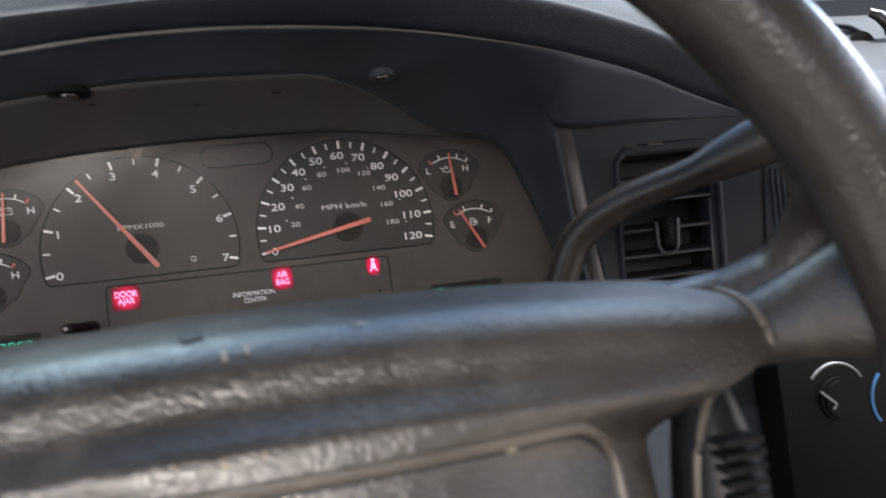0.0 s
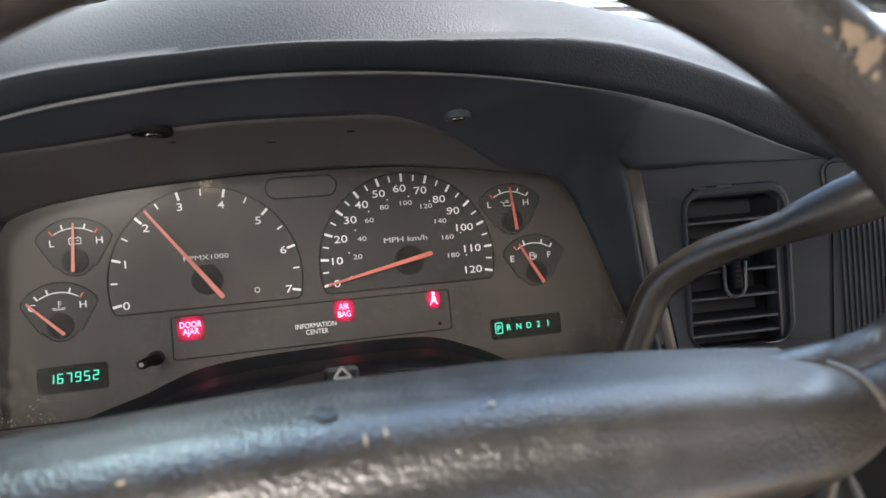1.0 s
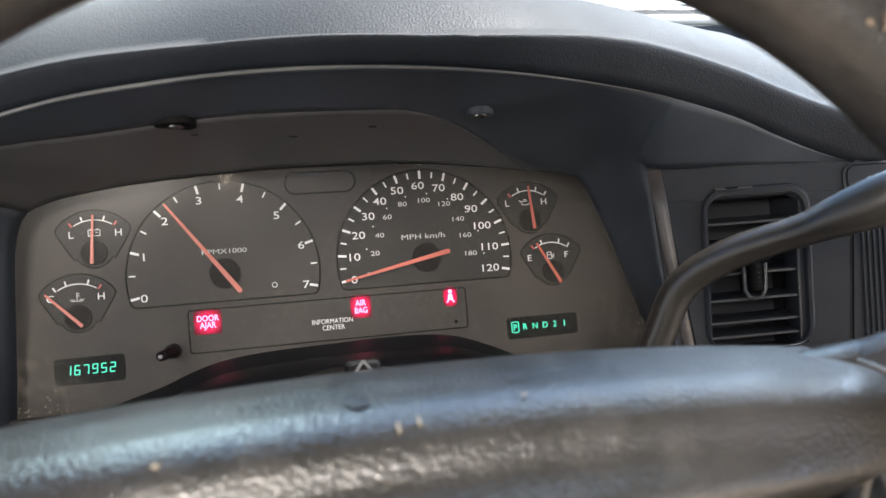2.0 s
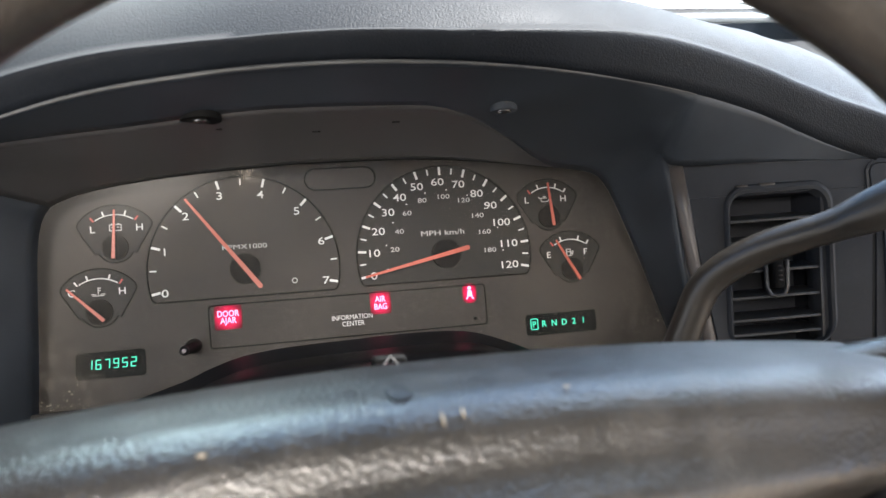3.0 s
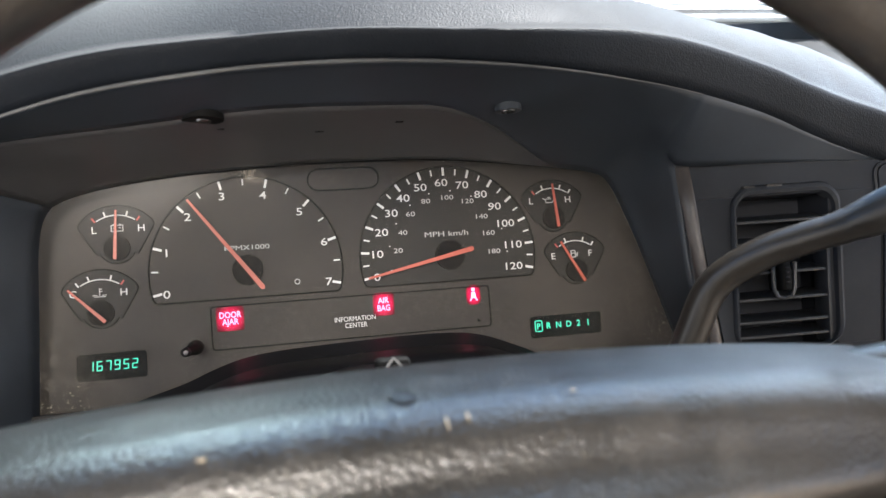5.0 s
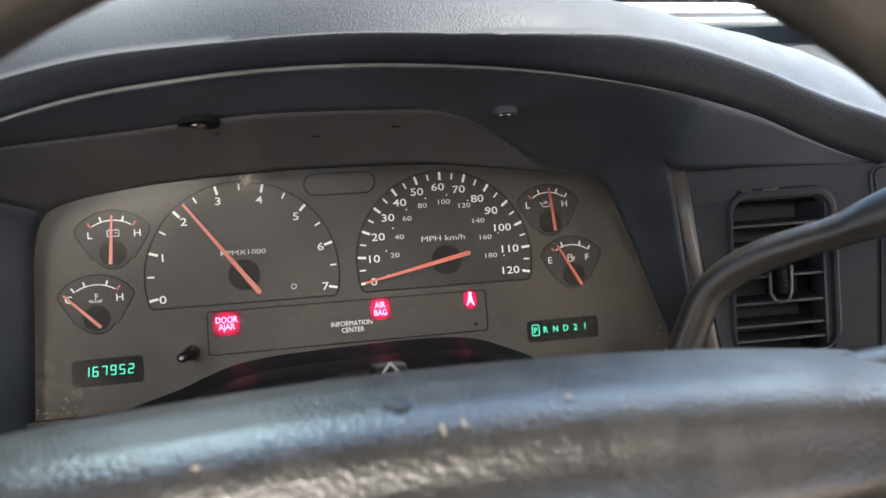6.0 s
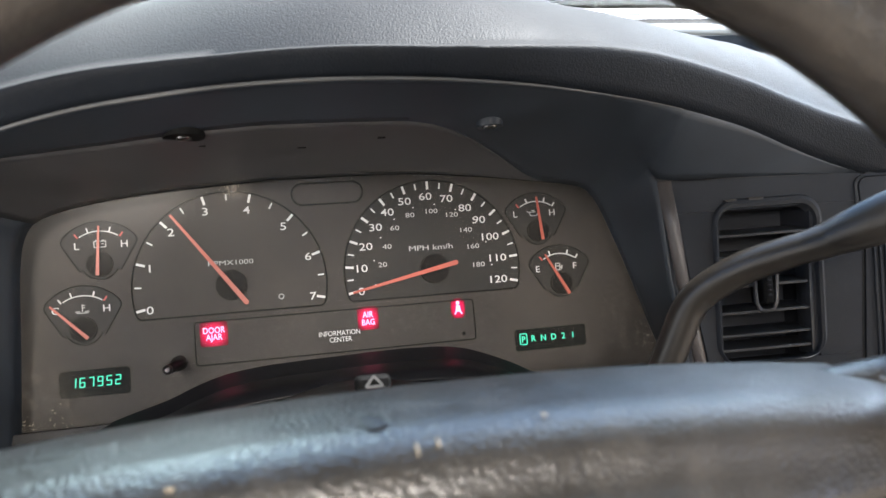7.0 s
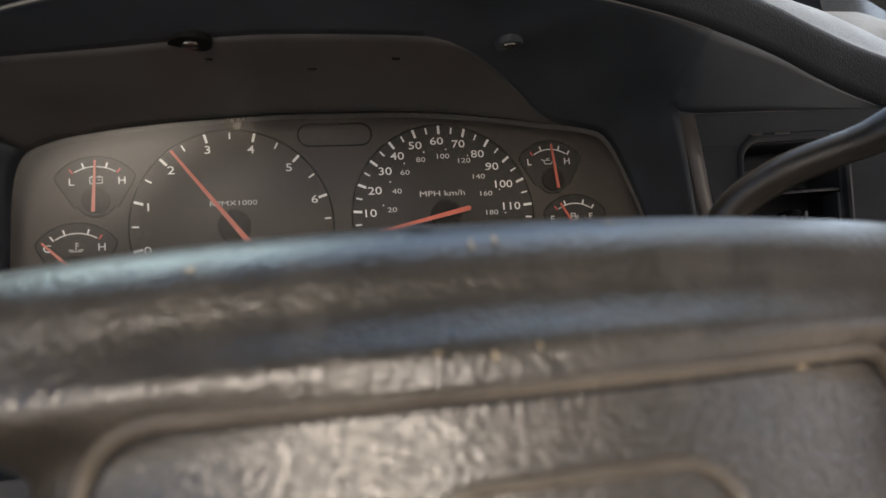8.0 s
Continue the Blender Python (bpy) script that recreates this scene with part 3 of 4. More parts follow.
dark = join(loft([[moulding(n, fold(n) + (0.6 - fold(n)) * m / 10) for n in inside] for m in range(11)] + [[moulding(n, 0.6 + 0.05 * m) for n in inside] for m in range(1, 9)]),
            *[loft([[a[n] + (b[n] - a[n]) * m / 10 for n in side] for m in range(11)]) for side in (range(first + 1), range(last_in, 80))],
            *[loft([[q * (1 - m / 8) + lip_at(q[0]) * m / 8 for q in line] for m in range(9)]) for line in beside])
bmesh.ops.remove_doubles(dark, verts=dark.verts, dist=2e-5)
thick(part("hood_underside", dark, BEZEL, dash, "dark underside of the hood", angle=100), 0.002)
for x, y, z, w in ((-0.0163, -0.0680, 1.0733, 0.0022), (-0.0624, -0.0808, 1.0733, 0.0016), (-0.0568, -0.0651, 1.0713, 0.0008), (0.0223, -0.0779, 1.0746, 0.0020)):
    part("scratch", box(x - w, x + w, y - 0.0012, y + 0.0012, z - 0.0002, z + 0.0012, 0.0002, 1), GROOVE, dash, "small dark nick")
# dark gap between the surround and the lens
part("lens_gap", tube(a[22:56] + np.array([0, -0.0004, 0.0004]), list(0.0003 + 0.0007 * np.sin(np.linspace(0.0, math.pi, 34))), 6), GROOVE, dash)
EDGE = LIP[(LIP[:, 0] > -0.20) & (LIP[:, 0] < 0.17)]
# pale colour and tapering ends draw the glint along the lip
part("lip_bead", tube(EDGE + np.array([0, -0.0004, -0.0002]), list(np.interp(EDGE[:, 0], [-0.18, -0.09, 0.02, 0.09, 0.15], [0.0004, 0.0009, 0.0009, 0.0005, 0.00015])), 8), LIPBEAD, dash, "thin moulded edge along the hood's lip, painted pale as its highlight")


def panel_y(x):
    return -0.0765 - 0.13 * (x - 0.174)


# the panel that holds the vent: left of it the rounded corner of the surround
VX0, VX1, VZ0, VZ1 = 0.1982, 0.2530, 0.9460, 1.0275


def leaning(x, z):
    """The vent leans with the panel's edges."""
    return x - 0.065 * (1.02 - z)


corner = []
for k in range(9):
    t = radians(10 + 80 * k / 8)
    corner.append([(x + 0.0055 - w * math.cos(t), -0.0705 - 0.0065 * math.sin(t), z) for x, z, w in ((0.1706, 1.0455, 0.0070), (0.1732, 1.020, 0.0060), (0.1755, 0.992, 0.0050), (0.1815, 0.940, 0.0042), (0.190, 0.89, 0.0040))])
# paler than the panels beside it, to paint the highlight down the corner
thick(part("surround_corner", loft(corner), CORNER, dash, "rounded corner between surround and vent panel, painted with its highlight"), 0.002)


def quad_panel(pts, d=0.004):
    """A flat panel piece from (x, z) corners on the vent panel's plane."""
    bm = plate(pts, 0, d)
    for v in bm.verts:
        v.co.y += panel_y(v.co.x)
    return bm


LT, LB, RT, RB = (leaning(VX0, VZ1), VZ1), (leaning(VX0, VZ0), VZ0), (leaning(VX1, VZ1), VZ1), (leaning(VX1, VZ0), VZ0)
part("vent_panel", join(quad_panel([(0.1762, 1.0455), (0.1780, VZ1 + 0.0001), (0.2815, VZ1 + 0.0001), (0.2835, 1.0425)]),
                        quad_panel([(0.1780, VZ1), (0.1820, 0.985), (0.1868, VZ0), LB, LT]),
                        quad_panel([RT, RB, (0.2720, VZ0), (0.2815, VZ1)]),
                        quad_panel([(0.1868, VZ0 - 0.0001), (0.1955, 0.885), (0.2655, 0.885), (0.2720, VZ0 - 0.0001)])), PANEL, dash, "dark grey plastic panel around the air vent", smooth=False)
SEAM = [(0.2840, 1.042), (0.2782, 0.997), (0.2727, 0.950), (0.2660, 0.885)]
part("switch_lamp", join(*[quad_panel([(0.3105, z), (0.3105, z + 0.0040), (0.3200, z + 0.0040), (0.3200, z)], -0.0012) for z in (0.9640, 0.9697)]), REDLAMP, dash, "two small lit red bars on the centre panel", smooth=False)
part("panel_seam", tube([(x, panel_y(x) + 0.001, z) for x, z in SEAM], 0.0012, 6), GROOVE, dash)
part("centre_panel", quad_panel([(0.2850, 1.043), (0.2672, 0.885), (0.62, 0.885), (0.62, 1.02), (0.35, 1.03)]), PANEL, dash, "dark grey centre panel beside the vent", smooth=False)
rr = rounded(0.2778, 0.345, 1.020, 1.0405, 0.006)
bm = outline_tube(rr, 0, 0.0012)
for v in bm.verts:
    v.co.y += panel_y(v.co.x) - 0.0005
part("switch_frame", bm, PANEL, dash, "rounded frame of a switch opening")
bm = plate(rounded(0.2788, 0.344, 1.021, 1.0395, 0.005), 0.0, 0.002)
for v in bm.verts:
    v.co.y += panel_y(v.co.x) - 0.0022
part("switch_cover", bm, PANEL, dash)
for k in range(20):
    x = 0.2850 + 0.0032 * k
    bm = box(x, x + 0.0014, -0.0016, 0.0, 0.935, 1.012, 0.0004, 1)
    for v in bm.verts:
        v.co.x = leaning(v.co.x, v.co.z)
        v.co.y += panel_y(v.co.x)
    part("rib", bm, PANEL, dash)
# lower edge of the gauges' opening and the knee panel
part("lower_bezel", loft([[(-0.36, -0.02, 0.930), (-0.10, -0.02, 0.936), (0.12, -0.02, 0.938), (0.20, -0.02, 0.936)], [(-0.36, -0.06, 0.922), (-0.10, -0.06, 0.930), (0.12, -0.06, 0.930), (0.20, -0.06, 0.926)],
                          [(-0.36, -0.10, 0.90), (-0.10, -0.10, 0.905), (0.12, -0.10, 0.905), (0.20, -0.095, 0.90)], [(-0.36, -0.12, 0.72), (-0.10, -0.12, 0.72), (0.12, -0.12, 0.72), (0.28, -0.11, 0.72)]]), BEZEL, dash, "dark lower edge of the gauge opening")
part("lower_frame", box(-0.186, -0.118, -0.016, -0.0125, 0.900, 0.9432, 0.0012), RUBBER, dash, "black strip below the lens")
part("lower_frame", box(0.116, 0.212, -0.016, -0.0125, 0.900, 0.9440, 0.0012), RUBBER, dash, "black strip below the lens")
part("lower_panel", box(0.20, 0.95, -0.085, -0.08, 0.72, 0.886, 0.002), BEZEL, dash)
part("side_panel", box(-0.42, -0.186, -0.086, -0.080, 0.72, 1.02, 0.002), BEZEL, dash)



def on_foot(x, y, z):
    return (x, y + 0.7 * (z - 1.296), z + foot(x))


def along_foot(z0, z1, y0, y1):
    """A strip along the windscreen's foot, sloping back as it rises."""
    return loft([[on_foot(x, y, z) for y, z in ((y0, z0), (y1, z0), (y1, z1), (y0, z1))] for x in np.linspace(-0.40, 0.95, 60)], closed=True)


def teeth(z0, z1, y0, y1, n):
    """A row of fine teeth along the windscreen's foot."""
    out = []
    for k in range(n):
        bm = box(-0.40 + 1.35 * k / n, -0.40 + 1.35 * (k + 0.6) / n, y0, y1, z0, z1)
        for v in bm.verts:
            v.co = on_foot(*v.co)
        out.append(bm)
    return join(*out)


part("defrost_slot", along_foot(1.2985, 1.3108, 0.441, 0.450), GROOVE, dash, "black defroster slot along the windscreen", smooth=False)
part("defrost_grille", along_foot(1.3110, 1.3190, 0.4415, 0.450), LIGHTTRIM, dash, "pale grille strip under the windscreen", smooth=False)
part("grille_teeth", teeth(1.3112, 1.3188, 0.4392, 0.4416, 260), LIGHTTRIM, dash, "fine ribs of the grille strip", smooth=False)["kind"] = "stuff"
part("windscreen_trim", along_foot(1.3194, 1.3256, 0.436, 0.450), LIGHTTRIM, dash, "pale trim along the foot of the windscreen", smooth=False)
part("recess", disc(0.4500, 1.1060, 0.0100, 0.006, 0.012, 28), HUB, dash, "round black recess in the passenger dash")
part("lever", tube([(0.461, 0.008, 1.130), (0.465, 0.004, 1.126), (0.4715, 0.003, 1.117), (0.474, 0.007, 1.113)], [0.0030, 0.0042, 0.0042, 0.0030], 14), LEVER, dash, "small black lever")
part("lever_slot", join(box(0.462, 0.482, 0.006, 0.018, 1.099, 1.107, 0.003)), HUB, dash)
part("recess_lip", tube(smooth_line([(0.436, 0.016, 1.1244), (0.446, 0.014, 1.1220), (0.454, 0.013, 1.1170), (0.461, 0.012, 1.1104), (0.469, 0.013, 1.1090)], 16), 0.0022, 8), PANEL, dash, "curved pale edge of the recess")

# ---- gauges ----
cl = thing("instrument_cluster", (0.0, 0.0, 0.93), "truck instrument cluster with tachometer, speedometer, four small gauges and lit warnings", "instrument cluster")
edge = [(p[0], p[1]) for p in smooth_line([(x, z, 0) for x, z in FACE_EDGE], 80)]
part("face_plate", plate(edge, 0.0, 0.003), FACE, cl, "matt dark grey gauge face", smooth=False)


def lens_half(z, sgn):
    """The lens's left or right end at a height."""
    pts = sorted((q[1], q[0]) for q in (lens_edge(*e) for e in edge) if (q[0] - 0.015) * sgn > 0)
    return np.interp(z, [q[0] for q in pts], [q[1] for q in pts])


LENS_TOP = lens_edge(0.0, 1.0692)[1]
front, back = [], []
for k in range(49):
    z = 0.9180 + (LENS_TOP - 0.0001 - 0.9180) * (k / 48) ** 0.8
    xs = np.linspace(lens_half(z, -1), lens_half(z, 1), 25)
    front.append([(x, lens_y(z) - 0.001, z) for x in xs])
    back.append([(x, lens_y(z), z) for x in xs[::-1]])
lens = part("lens", loft([a + b for a, b in zip(front, back)], closed=True), LENS, cl, "clear dusty gauge lens leaning towards the driver")
lens.visible_shadow = False

D2R = math.pi / 180
random.seed(21)
db = bmesh.new()


def speck(x, z, w):
    y = lens_y(z) - 0.0014
    n = 7
    db.faces.new([db.verts.new((x + w * (0.4 + 0.6 * random.random()) * math.cos(2 * math.pi * k / n), y, z + w * (0.3 + 0.5 * random.random()) * math.sin(2 * math.pi * k / n))) for k in range(n)])


for k in range(190):
    speck(random.uniform(-0.16, 0.18), random.uniform(0.952, 1.062), random.choice((0.0001, 0.00013, 0.00016, 0.0002, 0.00028)))
for k in range(26):
    speck(random.gauss(-0.0565, 0.0035), random.gauss(1.0630, 0.0020), random.choice((0.0002, 0.0003, 0.0004)))
for k in range(46):
    speck(random.gauss(0.182, 0.006), random.gauss(0.960, 0.006), random.choice((0.0002, 0.0004, 0.0006)))
for k in range(60):
    speck(random.gauss(-0.156, 0.008), random.gauss(0.948, 0.005), random.choice((0.0002, 0.0004, 0.0007)))
for x, z, w, h in ((-0.0563, 1.0648, 0.0003, 0.0020), (-0.0548, 1.0640, 0.0004, 0.0030), (-0.0532, 1.0652, 0.0005, 0.0012), (-0.0516, 1.0642, 0.0003, 0.0026), (-0.0490, 1.0636, 0.0004, 0.0016), (-0.0540, 1.0605, 0.0003, 0.0022)):
    y = lens_y(z) - 0.0014
    db.faces.new([db.verts.new((x + a * w, y, z + b * h)) for a, b in ((-0.6, -1), (0.7, -0.8), (0.5, 0.9), (-0.4, 1))])
part("dust", db, DUSTY, cl, "pale dust specks on the lens", smooth=False)["kind"] = "stuff"


def dial_outline(cx, cz, r, drop, flare=0.0):
    """A round-topped dial with a flat foot."""
    pts = []
    a0 = -14
    for k in range(41):
        t = (a0 + (180 - 2 * a0) * k / 40) * D2R
        pts.append((cx + r * math.cos(t), cz + r * math.sin(t)))
    pts += [(cx - r * 0.955, cz - drop + 0.0012), (cx - r * 0.925, cz - drop), (cx + r * 0.925, cz - drop), (cx + r * 0.955, cz - drop + 0.0012)]
    return pts


def big_dial(name, cx, cz, r, steps, every, names, small, needle_at, label, foot):
    d = part(name, plate(dial_outline(cx, cz, r, 0.0155), -0.0004, 0.0), DIAL if name == "speedometer" else FACE, cl, label, smooth=False)
    part("outline", outline_tube(dial_outline(cx, cz, r, 0.0155), -0.0004, 0.00048), GROOVE, d)
    for k in range(steps + 1):
        t = (192 - 204 * k / steps) * D2R
        c, s = math.cos(t), math.sin(t)
        big = k % every == 0
        r1 = 0.0523 if big else 0.0515
        r0 = 0.0475 if big else 0.0480
        w = 0.00135 if big else 0.0008
        part("tick", bar(cx + r0 * c, cz + r0 * s, cx + r1 * c, cz + r1 * s, w, w, -0.0004, -0.0008), WHITE, d, smooth=False)
    for text, x, z in names:
        part("numeral", lettering(text, x, z, 0.0043, -0.0005, 1.34, 0.002), WHITE, d, smooth=False)
    for text, x, z, size, m in small:
        part("small_print", lettering(text, x, z, size, -0.0005, 1.42), m, d, smooth=False)
    part("hub", disc(cx, cz, 0.0086, -0.0004, -0.004), HUB, d, "black needle hub")
    t = needle_at * D2R
    c, s = math.cos(t), math.sin(t)
    part("needle", join(bar(cx - 0.0125 * c, cz - 0.0125 * s, cx + 0.0505 * c, cz + 0.0505 * s, 0.0027, 0.0012, -0.0062, -0.0075), disc(cx - 0.0125 * c, cz - 0.0125 * s, 0.00135, -0.0062, -0.0075, 12)), NEEDLE, d, "orange needle", smooth=False)
    return d


TC, SC = (-0.0568, 1.0107), (0.0593, 1.0112)
tach = big_dial("tachometer", *TC, 0.0530, 14, 2,
                [("0", -0.1009, 1.0003), ("1", -0.0998, 1.0232), ("2", -0.0876, 1.0425), ("3", -0.0686, 1.0530), ("4", -0.0460, 1.0526), ("5", -0.0263, 1.0420), ("6", -0.0136, 1.0239), ("7", -0.0124, 1.0010)],
                [("RPMX1000", -0.0567, 1.0235, 0.0027, PRINT)], 192 - 204 * 2.25 / 7, "tachometer dial with orange needle past two thousand", 0)
part("logo_mark", outline_tube([(-0.0301 + 0.0014 * math.cos(k), 1.0022 + 0.0014 * math.sin(k)) for k in np.linspace(0, 2 * math.pi, 15)[:-1]], -0.0007, 0.0003), GREY, tach)
km = [("20", 0.0290, 1.0159), ("40", 0.0325, 1.0263), ("60", 0.0379, 1.0369), ("80", 0.0476, 1.0440), ("100", 0.0604, 1.0456), ("120", 0.0727, 1.0428), ("140", 0.0806, 1.0331), ("160", 0.0842, 1.0230), ("180", 0.0867, 1.0118)]
speed = big_dial("speedometer", *SC, 0.0530, 24, 2,
                 [("0", 0.0156, 1.0013), ("10", 0.0162, 1.0145), ("20", 0.0200, 1.0271), ("30", 0.0265, 1.0380), ("40", 0.0342, 1.0465), ("50", 0.0449, 1.0523), ("60", 0.0577, 1.0546), ("70", 0.0704, 1.0526), ("80", 0.0814, 1.0464),
                  ("90", 0.0895, 1.0387), ("100", 0.0950, 1.0281), ("110", 0.0986, 1.0150), ("120", 0.0980, 1.0021)],
                 [(s, x, z, 0.0028, PRINT) for s, x, z in km] + [("MPH km/h", 0.0586, 1.0241, 0.0031, PRINT)], 192, "speedometer dial in miles and kilometres, needle at zero", 0)
for k in range(10):
    t = (192 - 204 * (k * 12.43) / 120 - 2) * D2R
    part("dot", disc(SC[0] + 0.0385 * math.cos(t) * 0.93, SC[1] + 0.0385 * math.sin(t), 0.0004, -0.0004, -0.0007, 8), WHITE, speed, smooth=False)


def small_gauge(name, cx, cz, arc_r, lo, hi, icon, end_red, needle, label, hub):
    """Fan-shaped gauge: cx, cz is the needle's pivot."""
    pts = []
    for k in range(15):
        t = (141 - 102 * k / 14) * D2R
        pts.append((cx + 0.0240 * math.cos(t), cz + 0.0235 * math.sin(t)))
    pts += [(cx + 0.0195, cz + 0.0125), (cx + 0.0188, cz + 0.0105), (cx + 0.0105, cz - 0.0035)]
    for k in range(9):
        t = (-25 - 130 * k / 8) * D2R
        pts.append((cx + 0.0098 * math.cos(t), cz + 0.0015 + 0.0098 * math.sin(t)))
    pts += [(cx - 0.0105, cz - 0.0035), (cx - 0.0188, cz + 0.0105), (cx - 0.0195, cz + 0.0125)]
    d = part(name, plate(pts, -0.0004, 0.0), DIAL, cl, label, smooth=False)
    part("outline", outline_tube(pts, -0.0004, 0.0004), GROOVE, d)
    arc = [(cx + arc_r * math.cos(t), -0.0007, cz + arc_r * math.sin(t)) for t in (D2R * (123 - 66 * k / 12) for k in range(13))]
    part("scale_arc", tube(arc, 0.00035, 5, up=(0, 1, 0)), WHITE, d)
    for k, ang in enumerate((126, 107, 73, 54)):
        t = ang * D2R
        red = k in end_red
        part("tick", bar(cx + arc_r * math.cos(t), cz + arc_r * math.sin(t), cx + (arc_r + 0.0028) * math.cos(t), cz + (arc_r + 0.0028) * math.sin(t), 0.0008, 0.0008, -0.0004, -0.0008), REDMARK if red else WHITE, d, smooth=False)
    for s, x, z in (lo, hi):
        part("numeral", lettering(s, x, z, 0.0038, -0.0005, 1.1), WHITE, d, smooth=False)
    part("icon", icon(*hub), GREY, d, smooth=False)
    part("hub", disc(cx, cz, 0.0068, -0.0004, -0.0025, 22), HUB, d, "black needle hub")
    (ax, az), (bx, bz) = needle
    part("needle", bar(bx, bz, ax, az, 0.0018, 0.0010, -0.0040, -0.0050), NEEDLE, d, "orange needle", smooth=False)
    return d


def icon_battery(x, z):
    return join(*[bar(*q, 0.0005, 0.0005, -0.0004, -0.0007) for q in ((x - 0.0032, z - 0.0018, x + 0.0032, z - 0.0018), (x - 0.0032, z + 0.0014, x + 0.0032, z + 0.0014), (x - 0.003, z - 0.0018, x - 0.003, z + 0.0014),
                                                                 (x + 0.003, z - 0.0018, x + 0.003, z + 0.0014), (x - 0.0022, z + 0.0019, x - 0.001, z + 0.0019), (x + 0.001, z + 0.0019, x + 0.0022, z + 0.0019), (x - 0.002, z, x - 0.0008, z), (x + 0.0008, z, x + 0.002, z))])


def icon_temp(x, z):
    return join(*[bar(*q, 0.0005, 0.0005, -0.0004, -0.0007) for q in ((x, z - 0.001, x, z + 0.003), (x, z + 0.0025, x + 0.0014, z + 0.0025), (x, z + 0.0012, x + 0.0014, z + 0.0012), (x - 0.003, z - 0.0016, x + 0.003, z - 0.0016), (x - 0.0036, z - 0.0008, x - 0.0012, z - 0.0008), (x + 0.0012, z - 0.0008, x + 0.0036, z - 0.0008))])


def icon_oil(x, z):
    return join(*[bar(*q, 0.0005, 0.0005, -0.0004, -0.0007) for q in ((x - 0.002, z - 0.0014, x + 0.002, z - 0.0014), (x - 0.0024, z + 0.0008, x + 0.0014, z + 0.0008), (x - 0.002, z - 0.0014, x - 0.0024, z + 0.0008), (x + 0.002, z - 0.0014, x + 0.0036, z + 0.0012), (x - 0.0024, z + 0.0004, x - 0.004, z + 0.0014), (x, z + 0.0008, x, z + 0.0018), (x - 0.001, z + 0.0018, x + 0.001, z + 0.0018))])


def icon_fuel(x, z):
    return join(*[bar(*q, 0.0006, 0.0006, -0.0004, -0.0007) for q in ((x - 0.0016, z - 0.002, x - 0.0016, z + 0.002), (x + 0.001, z - 0.002, x + 0.001, z + 0.002), (x - 0.0016, z + 0.002, x + 0.001, z + 0.002), (x - 0.0016, z + 0.0004, x + 0.001, z + 0.0004), (x - 0.002, z - 0.002, x + 0.0014, z - 0.002), (x + 0.001, z + 0.001, x + 0.0022, z - 0.0016), (x + 0.0022, z - 0.0016, x + 0.0026, z + 0.001))])


small_gauge("battery_gauge", -0.1250, 1.0275, 0.0182, ("L", -0.1366, 1.0380), ("H", -0.1121, 1.0381), icon_battery, (0, 3), ((-0.1241, 1.0480), (-0.1259, 1.0215)), "charge gauge with its needle upright", (-0.1246, 1.0387))
small_gauge("temperature_gauge", -0.1350, 0.9930, 0.0182, ("C", -0.1488, 1.0040), ("H", -0.1230, 1.0037), icon_temp, (3,), ((-0.1504, 1.0064), (-0.1325, 0.9882)), "temperature gauge with its needle on cold", (-0.1353, 1.0035))
small_gauge("oil_gauge", 0.1260, 1.0295, 0.0182, ("L", 0.1126, 1.0404), ("H", 0.1364, 1.0404), icon_oil, (0,), ((0.1257, 1.0500), (0.1277, 1.0238)), "oil pressure gauge with its needle upright", (0.1243, 1.0404))
small_gauge("fuel_gauge", 0.1380, 0.9965, 0.0182, ("E", 0.1239, 1.0060), ("F", 0.1479, 1.0066), icon_fuel, (0,), ((0.1280, 1.0145), (0.1416, 0.9898)), "fuel gauge with its needle near a quarter", (0.1372, 1.0067))

oval = part("blank_window", plate(rounded(-0.0205, 0.0205, 1.0535, 1.0660, 0.0061), -0.0003, 0.0), FACE, cl, "blank oval lamp window", smooth=False)
part("outline", outline_tube(rounded(-0.0205, 0.0205, 1.0535, 1.0660, 0.0061), -0.0004, 0.0005), GROOVE, oval)
info = part("information_panel", plate(rounded(-0.0785, 0.0815, 0.9675, 0.9915, 0.002, 3), -0.0003, 0.0), FACE, cl, "information centre panel with red warnings", smooth=False)
part("outline", outline_tube(rounded(-0.0785, 0.0815, 0.9675, 0.9915, 0.002, 3), -0.0004, 0.0004), GROOVE, info)
part("small_print", lettering("INFORMATION", 0.0011, 0.9786, 0.0028, -0.0005, 0.88), WHITE, info, smooth=False)
part("small_print", lettering("CENTER", 0.0014, 0.9749, 0.0028, -0.0005, 0.88), WHITE, info, smooth=False)


def warning(x, z, w, h, lines):
    p = part("warning_lamp", plate(rounded(x - w / 2, x + w / 2, z - h / 2, z + h / 2, 0.0015, 3), -0.0003, -0.0006), REDLAMP, info, "red glow behind a lit warning", smooth=False)
    for s, dz in lines:
        q = part("lamp_text", lettering(s, x, z + dz, 0.0034, -0.0007, 0.82, 0.008), REDTEXT, info, "glowing red letters", smooth=False)
    return p


warning(-0.0682, 0.9843, 0.0150, 0.0136, (("DOOR", 0.0022), ("AJAR", -0.0022)))
warning(0.0180, 0.9855, 0.0122, 0.0134, (("AIR", 0.0022), ("BAG", -0.0022)))
# no window round the belt symbol: a red patch painted as its halo
part("warning_lamp", plate(rounded(0.0676, 0.0762, 0.9808, 0.9924, 0.0030, 4), -0.0003, -0.0005), REDLAMP, info, "red glow behind a lit warning", smooth=False)
bx, bz = 0.0719, 0.9868
